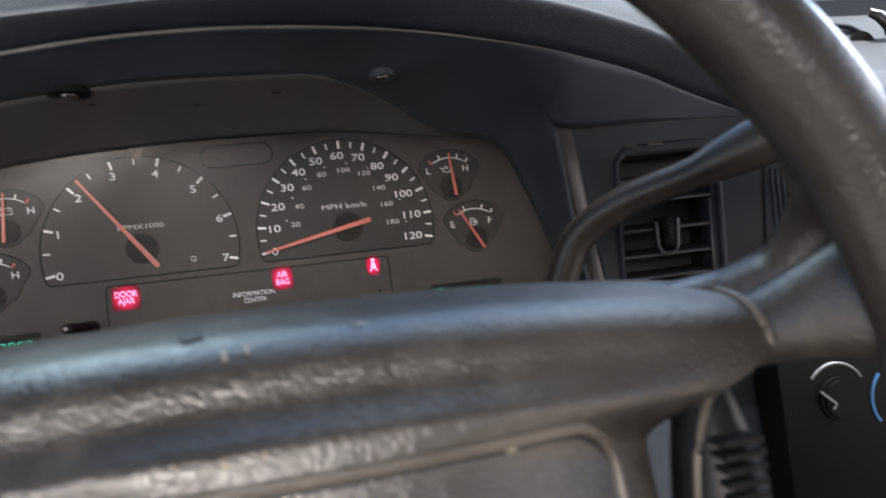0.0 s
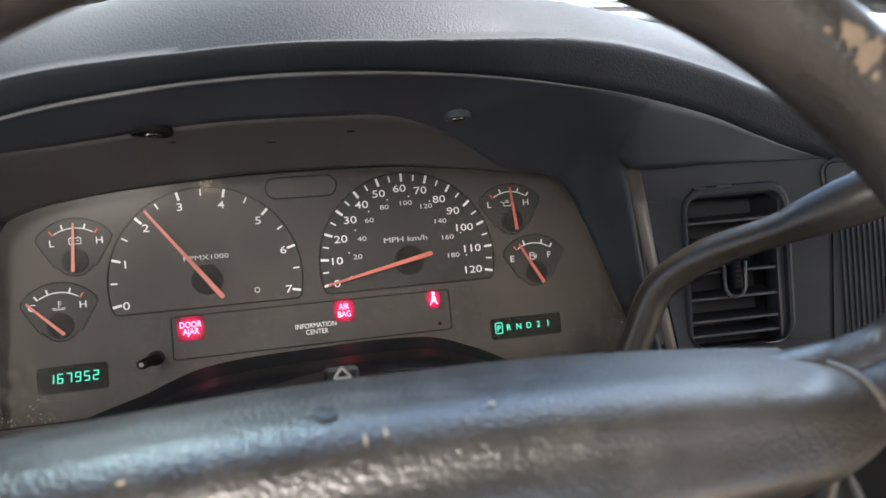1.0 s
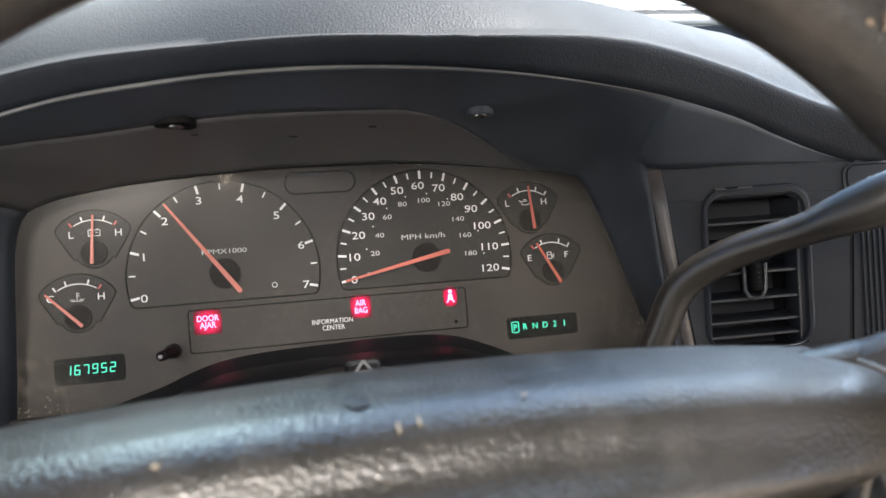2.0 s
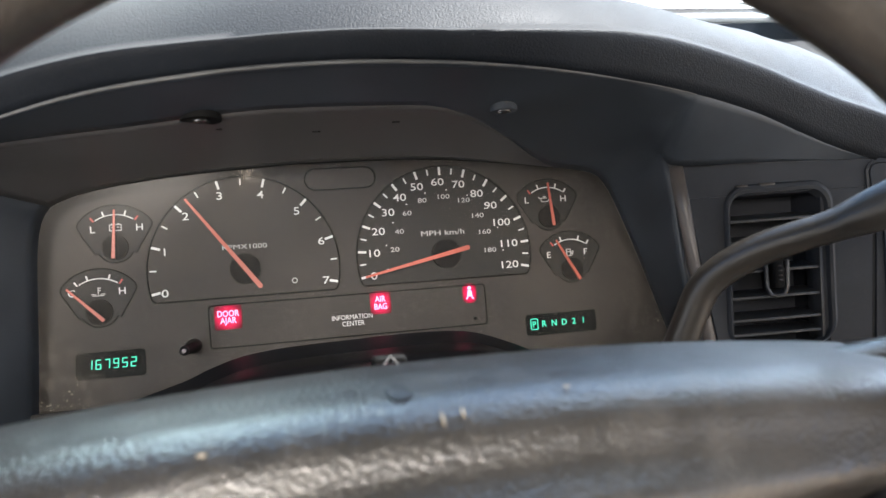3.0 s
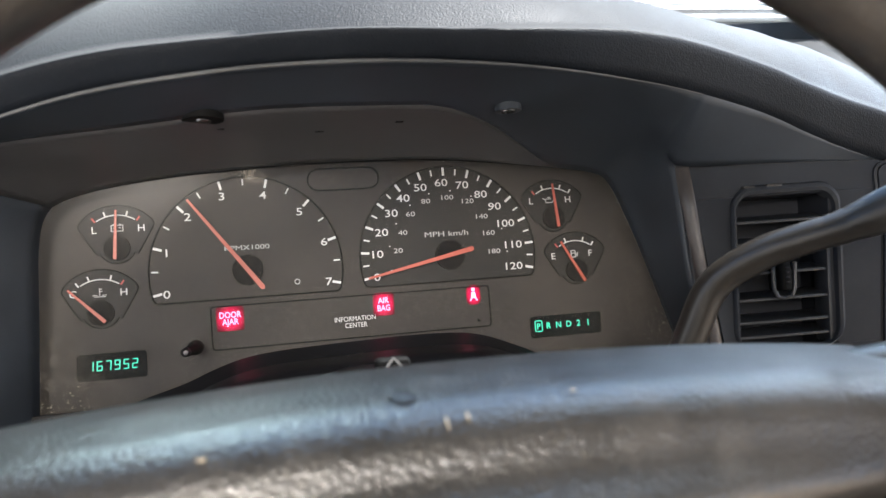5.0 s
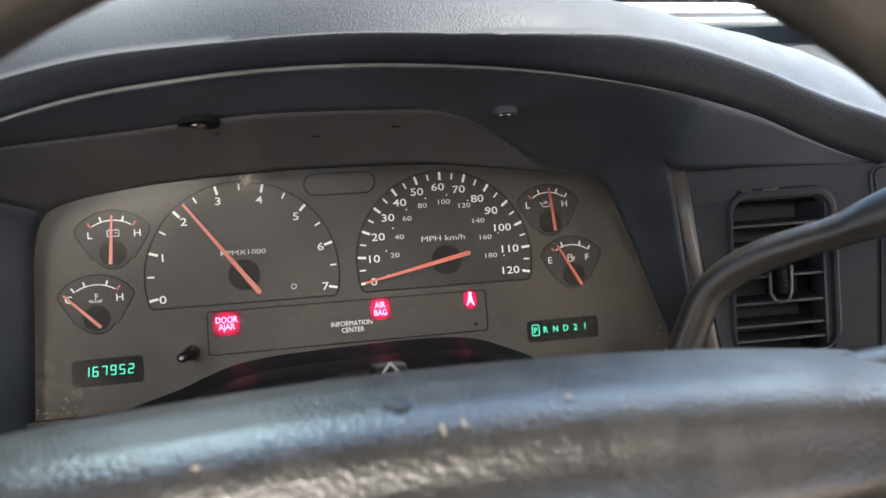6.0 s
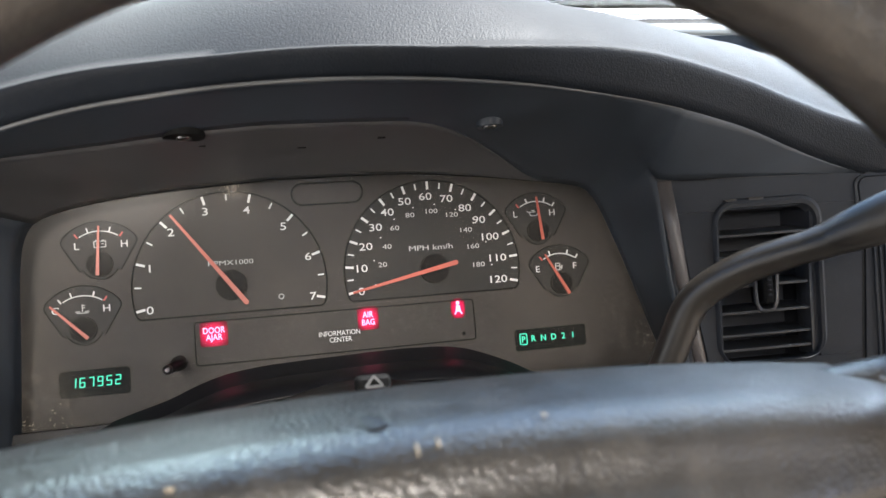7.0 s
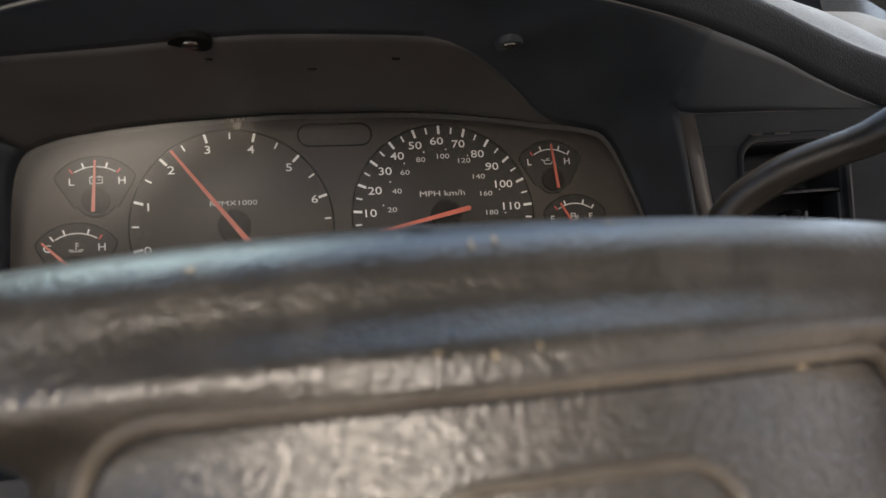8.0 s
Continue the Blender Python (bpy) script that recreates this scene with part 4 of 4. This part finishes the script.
part("lamp_symbol", join(disc(bx, bz + 0.0030, 0.0011, -0.0006, -0.0009, 12), plate([(bx - 0.0010, bz + 0.0016), (bx - 0.0016, bz - 0.0020), (bx + 0.0016, bz - 0.0020), (bx + 0.0010, bz + 0.0016)], -0.0006, -0.0009),
                         bar(bx - 0.0010, bz + 0.001, bx + 0.0022, bz - 0.0036, 0.0007, 0.0007, -0.0006, -0.0009), bar(bx + 0.0010, bz + 0.001, bx - 0.0022, bz - 0.0036, 0.0007, 0.0007, -0.0006, -0.0009)), REDTEXT, info, "glowing red seat belt symbol", smooth=False)
part("sensor", disc(0.0742, 0.9715, 0.0011, -0.0003, -0.0007, 12), HUB, info)

odo = part("odometer_window", plate(rounded(-0.1490, -0.1130, 0.9570, 0.9715, 0.002, 3), -0.0002, -0.0006), VFD, cl, "black display window with green figures", smooth=False)
for k, c in enumerate("167952"):
    part("digit", seven(c, -0.1418 + 0.0045 * k, 0.9648, 0.0052, -0.0007), GREEN, odo, "glowing green figure", smooth=False)
gear = part("gear_window", plate(rounded(0.1055, 0.1510, 0.9575, 0.9705, 0.002, 3), -0.0002, -0.0006), VFD, cl, "black display window with green gear letters", smooth=False)
for c, x in zip("PRND21", (0.1107, 0.1170, 0.1235, 0.1300, 0.1363, 0.1425)):
    part("letter", lettering(c, x, 0.9645, 0.0036, -0.0007, 0.95, 0.004), GREEN, gear, "glowing green letter", smooth=False)
part("letter_box", outline_tube(rounded(0.1086, 0.1129, 0.9614, 0.9678, 0.0008, 2), -0.0009, 0.00028), GREEN, gear, "glowing green box round the letter")
pin = part("reset_pin", tube([(-0.0873, 0.0, 0.9702), (-0.0870, -0.012, 0.9704), (-0.0862, -0.014, 0.9705), (-0.0851, -0.070, 0.9714)], [0.0042, 0.0040, 0.0027, 0.0024], 14), HUB, cl, "black trip reset pin")
part("pin_tip", tube([(-0.0851, -0.0698, 0.9714), (-0.0850, -0.0725, 0.97145), (-0.08495, -0.0738, 0.9715)], [0.0024, 0.0021, 0.0010], 12), CHROME, pin, "shiny rounded pin tip")

# ---- screws under the hood ----
for x, wide, material, label in ((-0.0690, 0.0095, HUB, "dark recessed screw in the underside of the hood"), (0.0728, 0.0068, BEZEL, "small bright screw in the underside of the hood")):
    s = thing("screw", (x, -0.0955, 1.0752), label, "screw", "screws under the hood")
    part("recess", tube([(x, -0.0955, 1.0785), (x, -0.0955, 1.0742)], [wide, wide - 0.0004], 26, up=(0, 1, 0)), material, s)
    part("head", tube([(x, -0.0955, 1.0745), (x, -0.0955, 1.0737), (x, -0.0955, 1.0732)], [0.0040, 0.0036, 0.0012], 18, up=(0, 1, 0)), STEEL, s, "bright screw head")

# ---- air vent ----
vent = thing("air_vent", (0.225, panel_y(0.225), 0.946), "black square air vent with level slats and a centre tab", "air vent")


def on_panel(bm, dy=0.0):
    for v in bm.verts:
        v.co.y += panel_y(v.co.x) + dy
    return bm


def leant(bm):
    for v in bm.verts:
        v.co.x = leaning(v.co.x, v.co.z)
    return bm


# a moulded frame, broad along the top, rolling in to the opening
steps = []
for k, dy in ((0.0, 0.0), (0.18, -0.0016), (0.5, -0.0022), (0.8, -0.0014), (1.0, 0.004)):
    o = rounded(VX0 - 0.0022, VX1 + 0.0038, VZ0 - 0.001, VZ1 + 0.0058, 0.0125, 7)
    q = rounded(VX0 + 0.0006, VX1 - 0.0006, VZ0 + 0.0006, VZ1 - 0.0004, 0.0085, 7)
    steps.append([(c[0] * (1 - k) + d[0] * k, dy, c[1] * (1 - k) + d[1] * k) for c, d in zip(o, q)])
part("vent_frame", on_panel(leant(loft(steps, closed=True)), -0.0002), PANEL, vent, "rounded vent frame, broad along the top")
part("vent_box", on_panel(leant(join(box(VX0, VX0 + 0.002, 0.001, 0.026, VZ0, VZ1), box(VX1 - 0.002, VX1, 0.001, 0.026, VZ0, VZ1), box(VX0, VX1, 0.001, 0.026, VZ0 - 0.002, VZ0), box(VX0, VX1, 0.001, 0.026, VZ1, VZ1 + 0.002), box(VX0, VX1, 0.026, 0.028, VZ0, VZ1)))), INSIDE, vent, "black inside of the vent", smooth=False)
for z in (1.0136, 1.0018, 0.9862, 0.9722, 0.9602, 0.9525):
    bm = box(VX0 + 0.0015, VX1 - 0.0015, 0.0, 0.016, z - 0.0008, z + 0.0008, 0.0005)
    for v in bm.verts:
        v.co.z += v.co.y * 0.22
        v.co.x = leaning(v.co.x, v.co.z)
    part("slat", on_panel(bm, 0.0015), SLAT, vent)
part("slat_post", on_panel(leant(box(VX1 - 0.0040, VX1 - 0.0022, 0.0005, 0.012, VZ0 + 0.002, 1.000, 0.0006))), SLAT, vent, "upright edge of the slats")
u = [(0.2160, 0.9900), (0.2156, 0.9770), (0.2172, 0.9732), (0.2208, 0.9722), (0.2246, 0.9730), (0.2267, 0.9766), (0.2280, 0.9910)]
part("tab_frame", on_panel(tube([(x, -0.0005, z) for x, z in u], 0.0011, 8, up=(0, 1, 0))), SLAT, vent, "U-shaped tab frame")
tab = part("tab", on_panel(box(0.2188, 0.2244, -0.0035, 0.010, 0.9760, 0.9922, 0.002, 3)), HUB, vent, "ribbed black tab")
for k in range(4):
    part("rib", on_panel(box(0.2207, 0.2227, -0.0042, -0.0030, 0.9800 + 0.0026 * k, 0.9811 + 0.0026 * k, 0.0004, 1)), CHROME, tab)
part("vent_catch", on_panel(join(box(0.2035, 0.2100, -0.002, 0.002, 1.0318, 1.0330, 0.0004), box(0.2165, 0.2250, -0.002, 0.002, 1.0316, 1.0334, 0.0006))), LEVER, vent, "small worn catch")

# ---- heater control ----
heat = thing("heater_control", (0.32, -0.09, 0.86), "black heater control with a round knob and printed scale", "heater control")
HY = -0.113
part("plate", box(0.2560, 0.42, HY, HY + 0.020, 0.80, 0.928, 0.002), HUB, heat, "matt black control plate")
KX, KZ = 0.2890, 0.8862
part("knob", join(disc(KX, KZ, 0.0115, HY, HY - 0.0025, 32), disc(KX, KZ, 0.0095, HY - 0.0025, HY - 0.004, 32)), HUB, heat, "round black knob")
part("pointer", join(bar(KX - 0.0125, KZ + 0.0060, KX - 0.0040, KZ - 0.0016, 0.0013, 0.0013, HY - 0.0041, HY - 0.0046), bar(KX - 0.0040, KZ - 0.0016, KX - 0.0064, KZ - 0.0042, 0.0011, 0.0011, HY - 0.0041, HY - 0.0046)), PRINTDIM, heat, "pale pointer mark", smooth=False)
part("scale", tube([(KX + 0.0185 * math.cos(t), HY - 0.0003, KZ + 0.0185 * math.sin(t)) for t in np.linspace(2.42, 0.52, 16)], 0.0008, 5, up=(0, 1, 0)), PRINTDIM, heat, "printed white arc")
part("cold_scale", tube([(0.3285 + 0.0185 * math.cos(t), HY - 0.0003, 0.8815 + 0.0185 * math.sin(t)) for t in np.linspace(2.30, 3.75, 10)], 0.0010, 5, up=(0, 1, 0)), BLUE, heat, "printed blue arc")

# ---- small red lamp on the centre panel ----
lamp = thing("indicator_lamp", (0.311, panel_y(0.311), 0.958), "small lit red indicator on the centre panel", "indicator lamp")
part("window", on_panel(box(0.3055, 0.3170, -0.0030, 0.0, 0.9570, 0.9750, 0.001)), HUB, lamp, "black lamp window")
for z in (0.9612, 0.9705):
    part("bar", on_panel(box(0.3070, 0.3155, -0.0036, -0.0030, z - 0.0028, z + 0.0028)), REDLAMP, lamp, "glowing red bar", smooth=False)

# ---- steering column ----
col = thing("steering_column", (0.003, -0.10, 0.90), "black plastic steering column shroud below the gauges", "steering column")
arch = [(-0.145, 0.905), (-0.137, 0.934), (-0.121, 0.9430), (-0.0924, 0.9514), (-0.0806, 0.9561), (-0.0626, 0.9617), (-0.0385, 0.9645), (-0.0013, 0.9656), (0.0308, 0.9662), (0.0637, 0.9645), (0.0867, 0.9570), (0.1066, 0.9474), (0.125, 0.935), (0.135, 0.905)]
A = smooth_line([(x, 0, z) for x, z in arch], 40)


def ring_at(y, k, dz):
    return [(0.003 + (p[0] - 0.003) * k, y, 0.905 + (p[2] - 0.905) * k + dz) for p in A]


thick(part("boot", loft([ring_at(-0.0125, 1.0, 0.0), ring_at(-0.0145, 1.0, 0.0008), ring_at(-0.018, 0.98, 0.0005), ring_at(-0.026, 0.955, -0.003), ring_at(-0.034, 0.97, -0.003), ring_at(-0.042, 0.955, -0.005), ring_at(-0.060, 0.93, -0.008)]), RUBBER, col, "black folded edge round the column opening"), 0.002)
S = smooth_line([(x, 0, z) for x, z in [(-0.060, 0.86), (-0.058, 0.905), (-0.050, 0.932), (-0.034, 0.943), (-0.010, 0.9475), (0.003, 0.948), (0.016, 0.9475), (0.040, 0.943), (0.056, 0.932), (0.064, 0.905), (0.066, 0.86)]], 40)
thick(part("shroud", loft([[(p[0], y, p[2] + dz) for p in S] for y, dz in ((-0.045, 0.008), (-0.075, 0.0075), (-0.12, 0.004), (-0.17, -0.003), (-0.215, -0.012))]), RUBBER, col, "black column shroud"), 0.003)
hb = part("hazard_button", box(-0.0066, 0.0074, -0.150, -0.140, 0.940, 0.9660, 0.0026, 3), HUB, col, "black hazard flasher button")
part("triangle", join(*[bar(*q, 0.0010, 0.0010, -0.1502, -0.1508) for q in ((-0.0030, 0.9620, 0.0038, 0.9620), (-0.0030, 0.9620, 0.0004, 0.9662), (0.0038, 0.9620, 0.0004, 0.9662))]), PRINTDIM, hb, "worn grey warning triangle", smooth=False)

# ---- gear lever ----
lev = thing("gear_lever", (0.075, -0.115, 0.93), "black column gear lever, bent and thickening outward", "gear lever")
C = smooth_line([(0.1125, -0.124, 0.900), (0.1222, -0.1335, 0.935), (0.1328, -0.1425, 0.9650), (0.1408, -0.1500, 0.9840), (0.1543, -0.1639, 0.9950), (0.1682, -0.1764, 1.0002), (0.1770, -0.1842, 1.0028), (0.1904, -0.1952, 1.0081), (0.207, -0.208, 1.0140), (0.227, -0.223, 1.0210)], 44)
run = np.r_[0, np.cumsum(np.linalg.norm(np.diff(C, axis=0), axis=1))] / np.linalg.norm(np.diff(C, axis=0), axis=1).sum()
joint = int(np.argmin(np.abs(C[:, 0] - 0.177)))
q = run[joint]
rad = np.interp(run, [0, 0.45 * q, 0.8 * q, q, q + 0.06, q + 0.13, 1.0], [0.0070, 0.0072, 0.0070, 0.0063, 0.0082, 0.0100, 0.0112])
part("stalk", tube(C, list(rad), 20, up=(0.7, 0.7, 0)), LEVER, lev)
part("collar", tube(C[joint - 1:joint + 2], [0.0066, 0.0067, 0.0069], 20, up=(0.7, 0.7, 0)), LEVER, lev, "thin joint ring")

# ---- steering wheel ----
wh = thing("steering_wheel", (0.004, -0.288, 0.930), "worn black steering wheel with padded airbag hub", "steering wheel")
WC, SL = Vector((0.0, -0.3097, 0.9182)), 0.067
WZ = Vector((0, SL, 1)).normalized()
WX = Vector((1, 0, 0))
WN = WX.cross(WZ).normalized()  # towards the driver


def on_wheel(a, r, off=0.0):
    return WC + WX * (r * math.cos(a)) + WZ * (r * math.sin(a)) + WN * off


RR = 0.1648
pts, rad = [], []
for k in range(144):
    a = 2 * math.pi * k / 144
    grip = sum(math.exp(-((math.degrees(a) - g + 180) % 360 - 180) ** 2 / 60.0) for g in (36, 144))
    pts.append(on_wheel(a, RR))
    rad.append(0.0135 + 0.0006 * grip)
part("rim", tube(pts, rad, 22, up=tuple(WN), closed=True), RIM, wh, "thick worn vinyl rim")

PROF = [(-0.222, 0.925), (-0.225, 0.952), (-0.230, 0.9650), (-0.238, 0.9706), (-0.246, 0.9702), (-0.255, 0.9690), (-0.264, 0.9673), (-0.2715, 0.9659), (-0.2760, 0.9644), (-0.2806, 0.9618), (-0.2841, 0.9583), (-0.2860, 0.9547), (-0.2872, 0.9512), (-0.2890, 0.9482), (-0.2920, 0.9453), (-0.2950, 0.9428), (-0.2967, 0.9405), (-0.2976, 0.9362),
        (-0.2992, 0.928), (-0.3022, 0.915), (-0.3050, 0.90), (-0.3065, 0.88), (-0.3060, 0.855), (-0.302, 0.830), (-0.29, 0.815)]
P = smooth_line([(0, y, z) for y, z in PROF], 90)


def pad_width(z):
    """The pad narrows below the spokes."""
    k = min(1.0, max(0.0, (0.9525 - z) / 0.020))
    return 1 - 0.295 * k * k * (3 - 2 * k)


def pad_bow(u, z):
    """The front of the pad curves back towards its sides."""
    return 0.016 * u * u * smoothly(-z, -0.950, -0.930)


rows = []
for p in P:
    row = []
    for u in np.linspace(-1, 1, 61):
        x = 0.004 + 0.135 * u * pad_width(p[2])
        e = abs(u) ** 2.2
        edge = max(0.0, (abs(u) - 0.96) / 0.04) ** 2
        row.append((x, p[1] + 0.006 * abs(u) ** 4 + pad_bow(abs(u), p[2]) + 0.010 * edge, p[2] - 0.0085 * e - 0.0015 * edge))
    rows.append(row)
thick(part("hub_pad", loft(rows), WHEEL, wh, "dusty pebble-grained airbag cover with a pale worn front"), 0.003)


def on_pad(x, z):
    """A point on the pad's front at a height."""
    zz = z
    for _ in range(6):
        u = abs((x - 0.004) / (0.135 * pad_width(zz)))
        zz = z + 0.0085 * min(1.0, u) ** 2.2
    k = P[24:]
    y = np.interp(-zz, -k[:, 2], k[:, 1])
    return (x, y + 0.006 * u ** 4 + pad_bow(u, zz), z)


def on_pad_line(x0, x1, z0, z1, r, inset):
    """A rounded outline drawn on the pad's front, in short steps so that it follows the curve."""
    c = rounded(x0 + inset, x1 - inset, z0 + inset, z1 - inset, r - inset * 0.6, 8)
    out = []
    for (xa, za), (xb, zb) in zip(c, c[1:] + c[:1]):
        n = max(1, int(math.hypot(xb - xa, zb - za) / 0.003))
        out += [on_pad(xa + (xb - xa) * k / n, za + (zb - za) * k / n) for k in range(n)]
    return out


# the worn bead's pale tone also carries the light on its ridge
for name, inset, lift, r, material, label in (("cover_seam", 0.0, -0.0001, 0.0017, BEAD, "raised worn bead round the airbag cover, painted lit"),
                                              ("cover_groove", 0.0020, 0.0003, 0.0006, SPOT, "dark groove inside the bead")):
    line = [(x, y + lift, z) for x, y, z in on_pad_line(-0.0795, 0.0835, 0.845, 0.9335, 0.014, inset)]
    part(name, tube(line, r, 8, up=(0, 1, 0), closed=True), material, wh, label)
part("emblem", tube(on_pad_line(-0.0260, 0.0335, 0.868, 0.9180, 0.012, 0.0), 0.0016, 8, up=(0, 1, 0), closed=True), BEAD, wh, "raised emblem outline")
# spokes
for sgn in (1, -1):
    # a rounded arm that sweeps out of the pad and up into the rim, over a thin web
    arm = smooth_line([(0.002 + sgn * x, y, z) for x, y, z in ((0.112, -0.246, 0.9500), (0.124, -0.248, 0.9510), (0.137, -0.251, 0.9528), (0.1443, -0.257, 0.9552), (0.1544, -0.268, 0.9627), (0.1579, -0.281, 0.9795), (0.1485, -0.294, 0.9925), (0.1385, -0.303, 1.0040))], 40)
    rows = []
    for k in range(17):
        t = k / 16
        x = 0.002 + sgn * (0.116 + 0.046 * t)
        up_ = 0.9545 + 0.002 * t + 0.026 * max(0, (t - 0.2) / 0.8) ** 1.8
        lo_ = 0.934 + 0.008 * t - 0.012 * max(0, (t - 0.55) / 0.45) ** 2.4
        cy, hy = -0.256 - 0.022 * t - 0.028 * t * t, 0.0110
        ring = []
        for j in range(24):
            q = 2 * math.pi * j / 24
            ring.append((x, cy + hy * math.cos(q) + 0.15 * (math.sin(q) * (up_ - lo_) / 2), (up_ + lo_) / 2 + (up_ - lo_) / 2 * math.sin(q)))
        rows.append(ring)
    part("spoke", join(loft(rows, closed=True), tube(arm, list(np.interp(range(40), [0, 12, 28, 39], [0.0128, 0.0122, 0.0112, 0.0125])), 22, up=(0, 1, 0))), RIM, wh, "vinyl-covered spoke sweeping up into the rim")
    seam = [(0.004 + sgn * 0.135 * 0.968 * pad_width(p[2]), p[1] + 0.0053 - 0.0003, p[2] - 0.0079 + 0.0003) for p in P if p[1] < -0.262 and p[2] > 0.9520]
    part("spoke_seam", tube(seam, 0.0012, 8), BEAD, wh, "pale worn edge between pad and spoke")
    # ribbed switch pod below the spoke
    pod = [(0.004 + sgn * (0.1105 - 0.003 * t), -0.276 - 0.006 * math.sin(math.pi * t), 0.936 - 0.085 * t) for t in np.linspace(0, 1, 14)]
    sp = part("switch_pod", tube(pod, [0.003 + 0.0105 * math.sin(math.pi * (0.06 + 0.8 * k / 13)) ** 0.6 for k in range(14)], 20), RUBBER, wh, "curved black switch pod")
    arc = smooth_line([(0.004 + sgn * x, y, z) for x, y, z in ((0.0985, -0.287, 0.868), (0.0980, -0.289, 0.890), (0.0985, -0.289, 0.908), (0.1010, -0.288, 0.922), (0.1070, -0.285, 0.932), (0.1150, -0.280, 0.937))], 20)
    part("pod_edge", tube(arc, 0.0010, 8), BEAD, sp, "pale worn edge of the pod")
    for k in range(16):
        z = 0.924 - 0.0034 * k
        part("rib", box(0.004 + sgn * 0.1095 - 0.0055, 0.004 + sgn * 0.1095 + 0.0055, -0.2965, -0.2880, z - 0.0009, z + 0.0009, 0.0005, 1), RUBBER, sp)
# worn patches on the rim
random.seed(9)
for a0, b0, wa, wb in ((48.8, 98, 2.6, 24), (46.7, 102, 2.0, 40), (45.2, 114, 0.9, 10), (50.8, 110, 0.7, 7)):
    def on_rim(a, g, lift):
        out = WX * math.cos(a) + WZ * math.sin(a)
        return on_wheel(a, RR) + (out * math.cos(g) + WN * math.sin(g)) * (0.0140 + lift)

    vs = []
    for k in range(20):
        t = 2 * math.pi * k / 20
        q = 0.7 + 0.5 * random.random()
        vs.append(on_rim(radians(a0 + wa * q * math.cos(t) / 2), radians(b0 + wb * q * math.sin(t) / 2), 0.0001))
    bm = bmesh.new()
    hub = bm.verts.new(on_rim(radians(a0), radians(b0), 0.0004))
    ring = [bm.verts.new(v) for v in vs]
    for k in range(20):
        bm.faces.new((hub, ring[k], ring[(k + 1) % 20]))
    part("worn_patch", bm, WORN, wh, "tan patch where the rim's skin has worn through")
# marks on the pad
MARKS = [(-0.0072, 0.9605, 0.0007, 0.0030), (-0.0022, 0.9612, 0.0008, 0.0022), (-0.0600, 0.9588, 0.0024, 0.0009), (-0.0090, 0.9390, 0.0016, 0.0014), (-0.0005, 0.9398, 0.0007, 0.0020), (-0.0190, 0.9402, 0.0016, 0.0006), (0.0480, 0.9330, 0.0026, 0.0030), (0.0545, 0.9316, 0.0034, 0.0020),
         (0.0250, 0.9640, 0.0015, 0.0006)]
random.seed(4)


def mark(name, x, z, w, h, material, label, lean=0.0):
    """A thin uneven mark lying on the pad."""
    n = 16
    out = []
    for k in range(n):
        a = 2 * math.pi * k / n
        q = 0.7 + 0.5 * random.random()
        dx, dz = q * math.cos(a) * w / 2, q * math.sin(a) * h / 2
        p = on_pad(x + dx * math.cos(lean) - dz * math.sin(lean), z + dx * math.sin(lean) + dz * math.cos(lean))
        out.append(Vector(p) + Vector((0, -0.0003, 0.0006)))
    bm = bmesh.new()
    c = bm.verts.new(Vector(on_pad(x, z)) + Vector((0, -0.0006, 0.0009)))
    vs = [bm.verts.new(p) for p in out]
    for k in range(n):
        bm.faces.new((c, vs[k], vs[(k + 1) % n]))
    part(name, bm, material, wh, label)


mark("dark_spot", -0.0150, 0.9660, 0.0062, 0.0024, SPOT, "dark stain on the pad")
for x, z, w, h in MARKS:
    mark("scuff", x, z, w, h, SCUFF, "pale scuff on the pad")
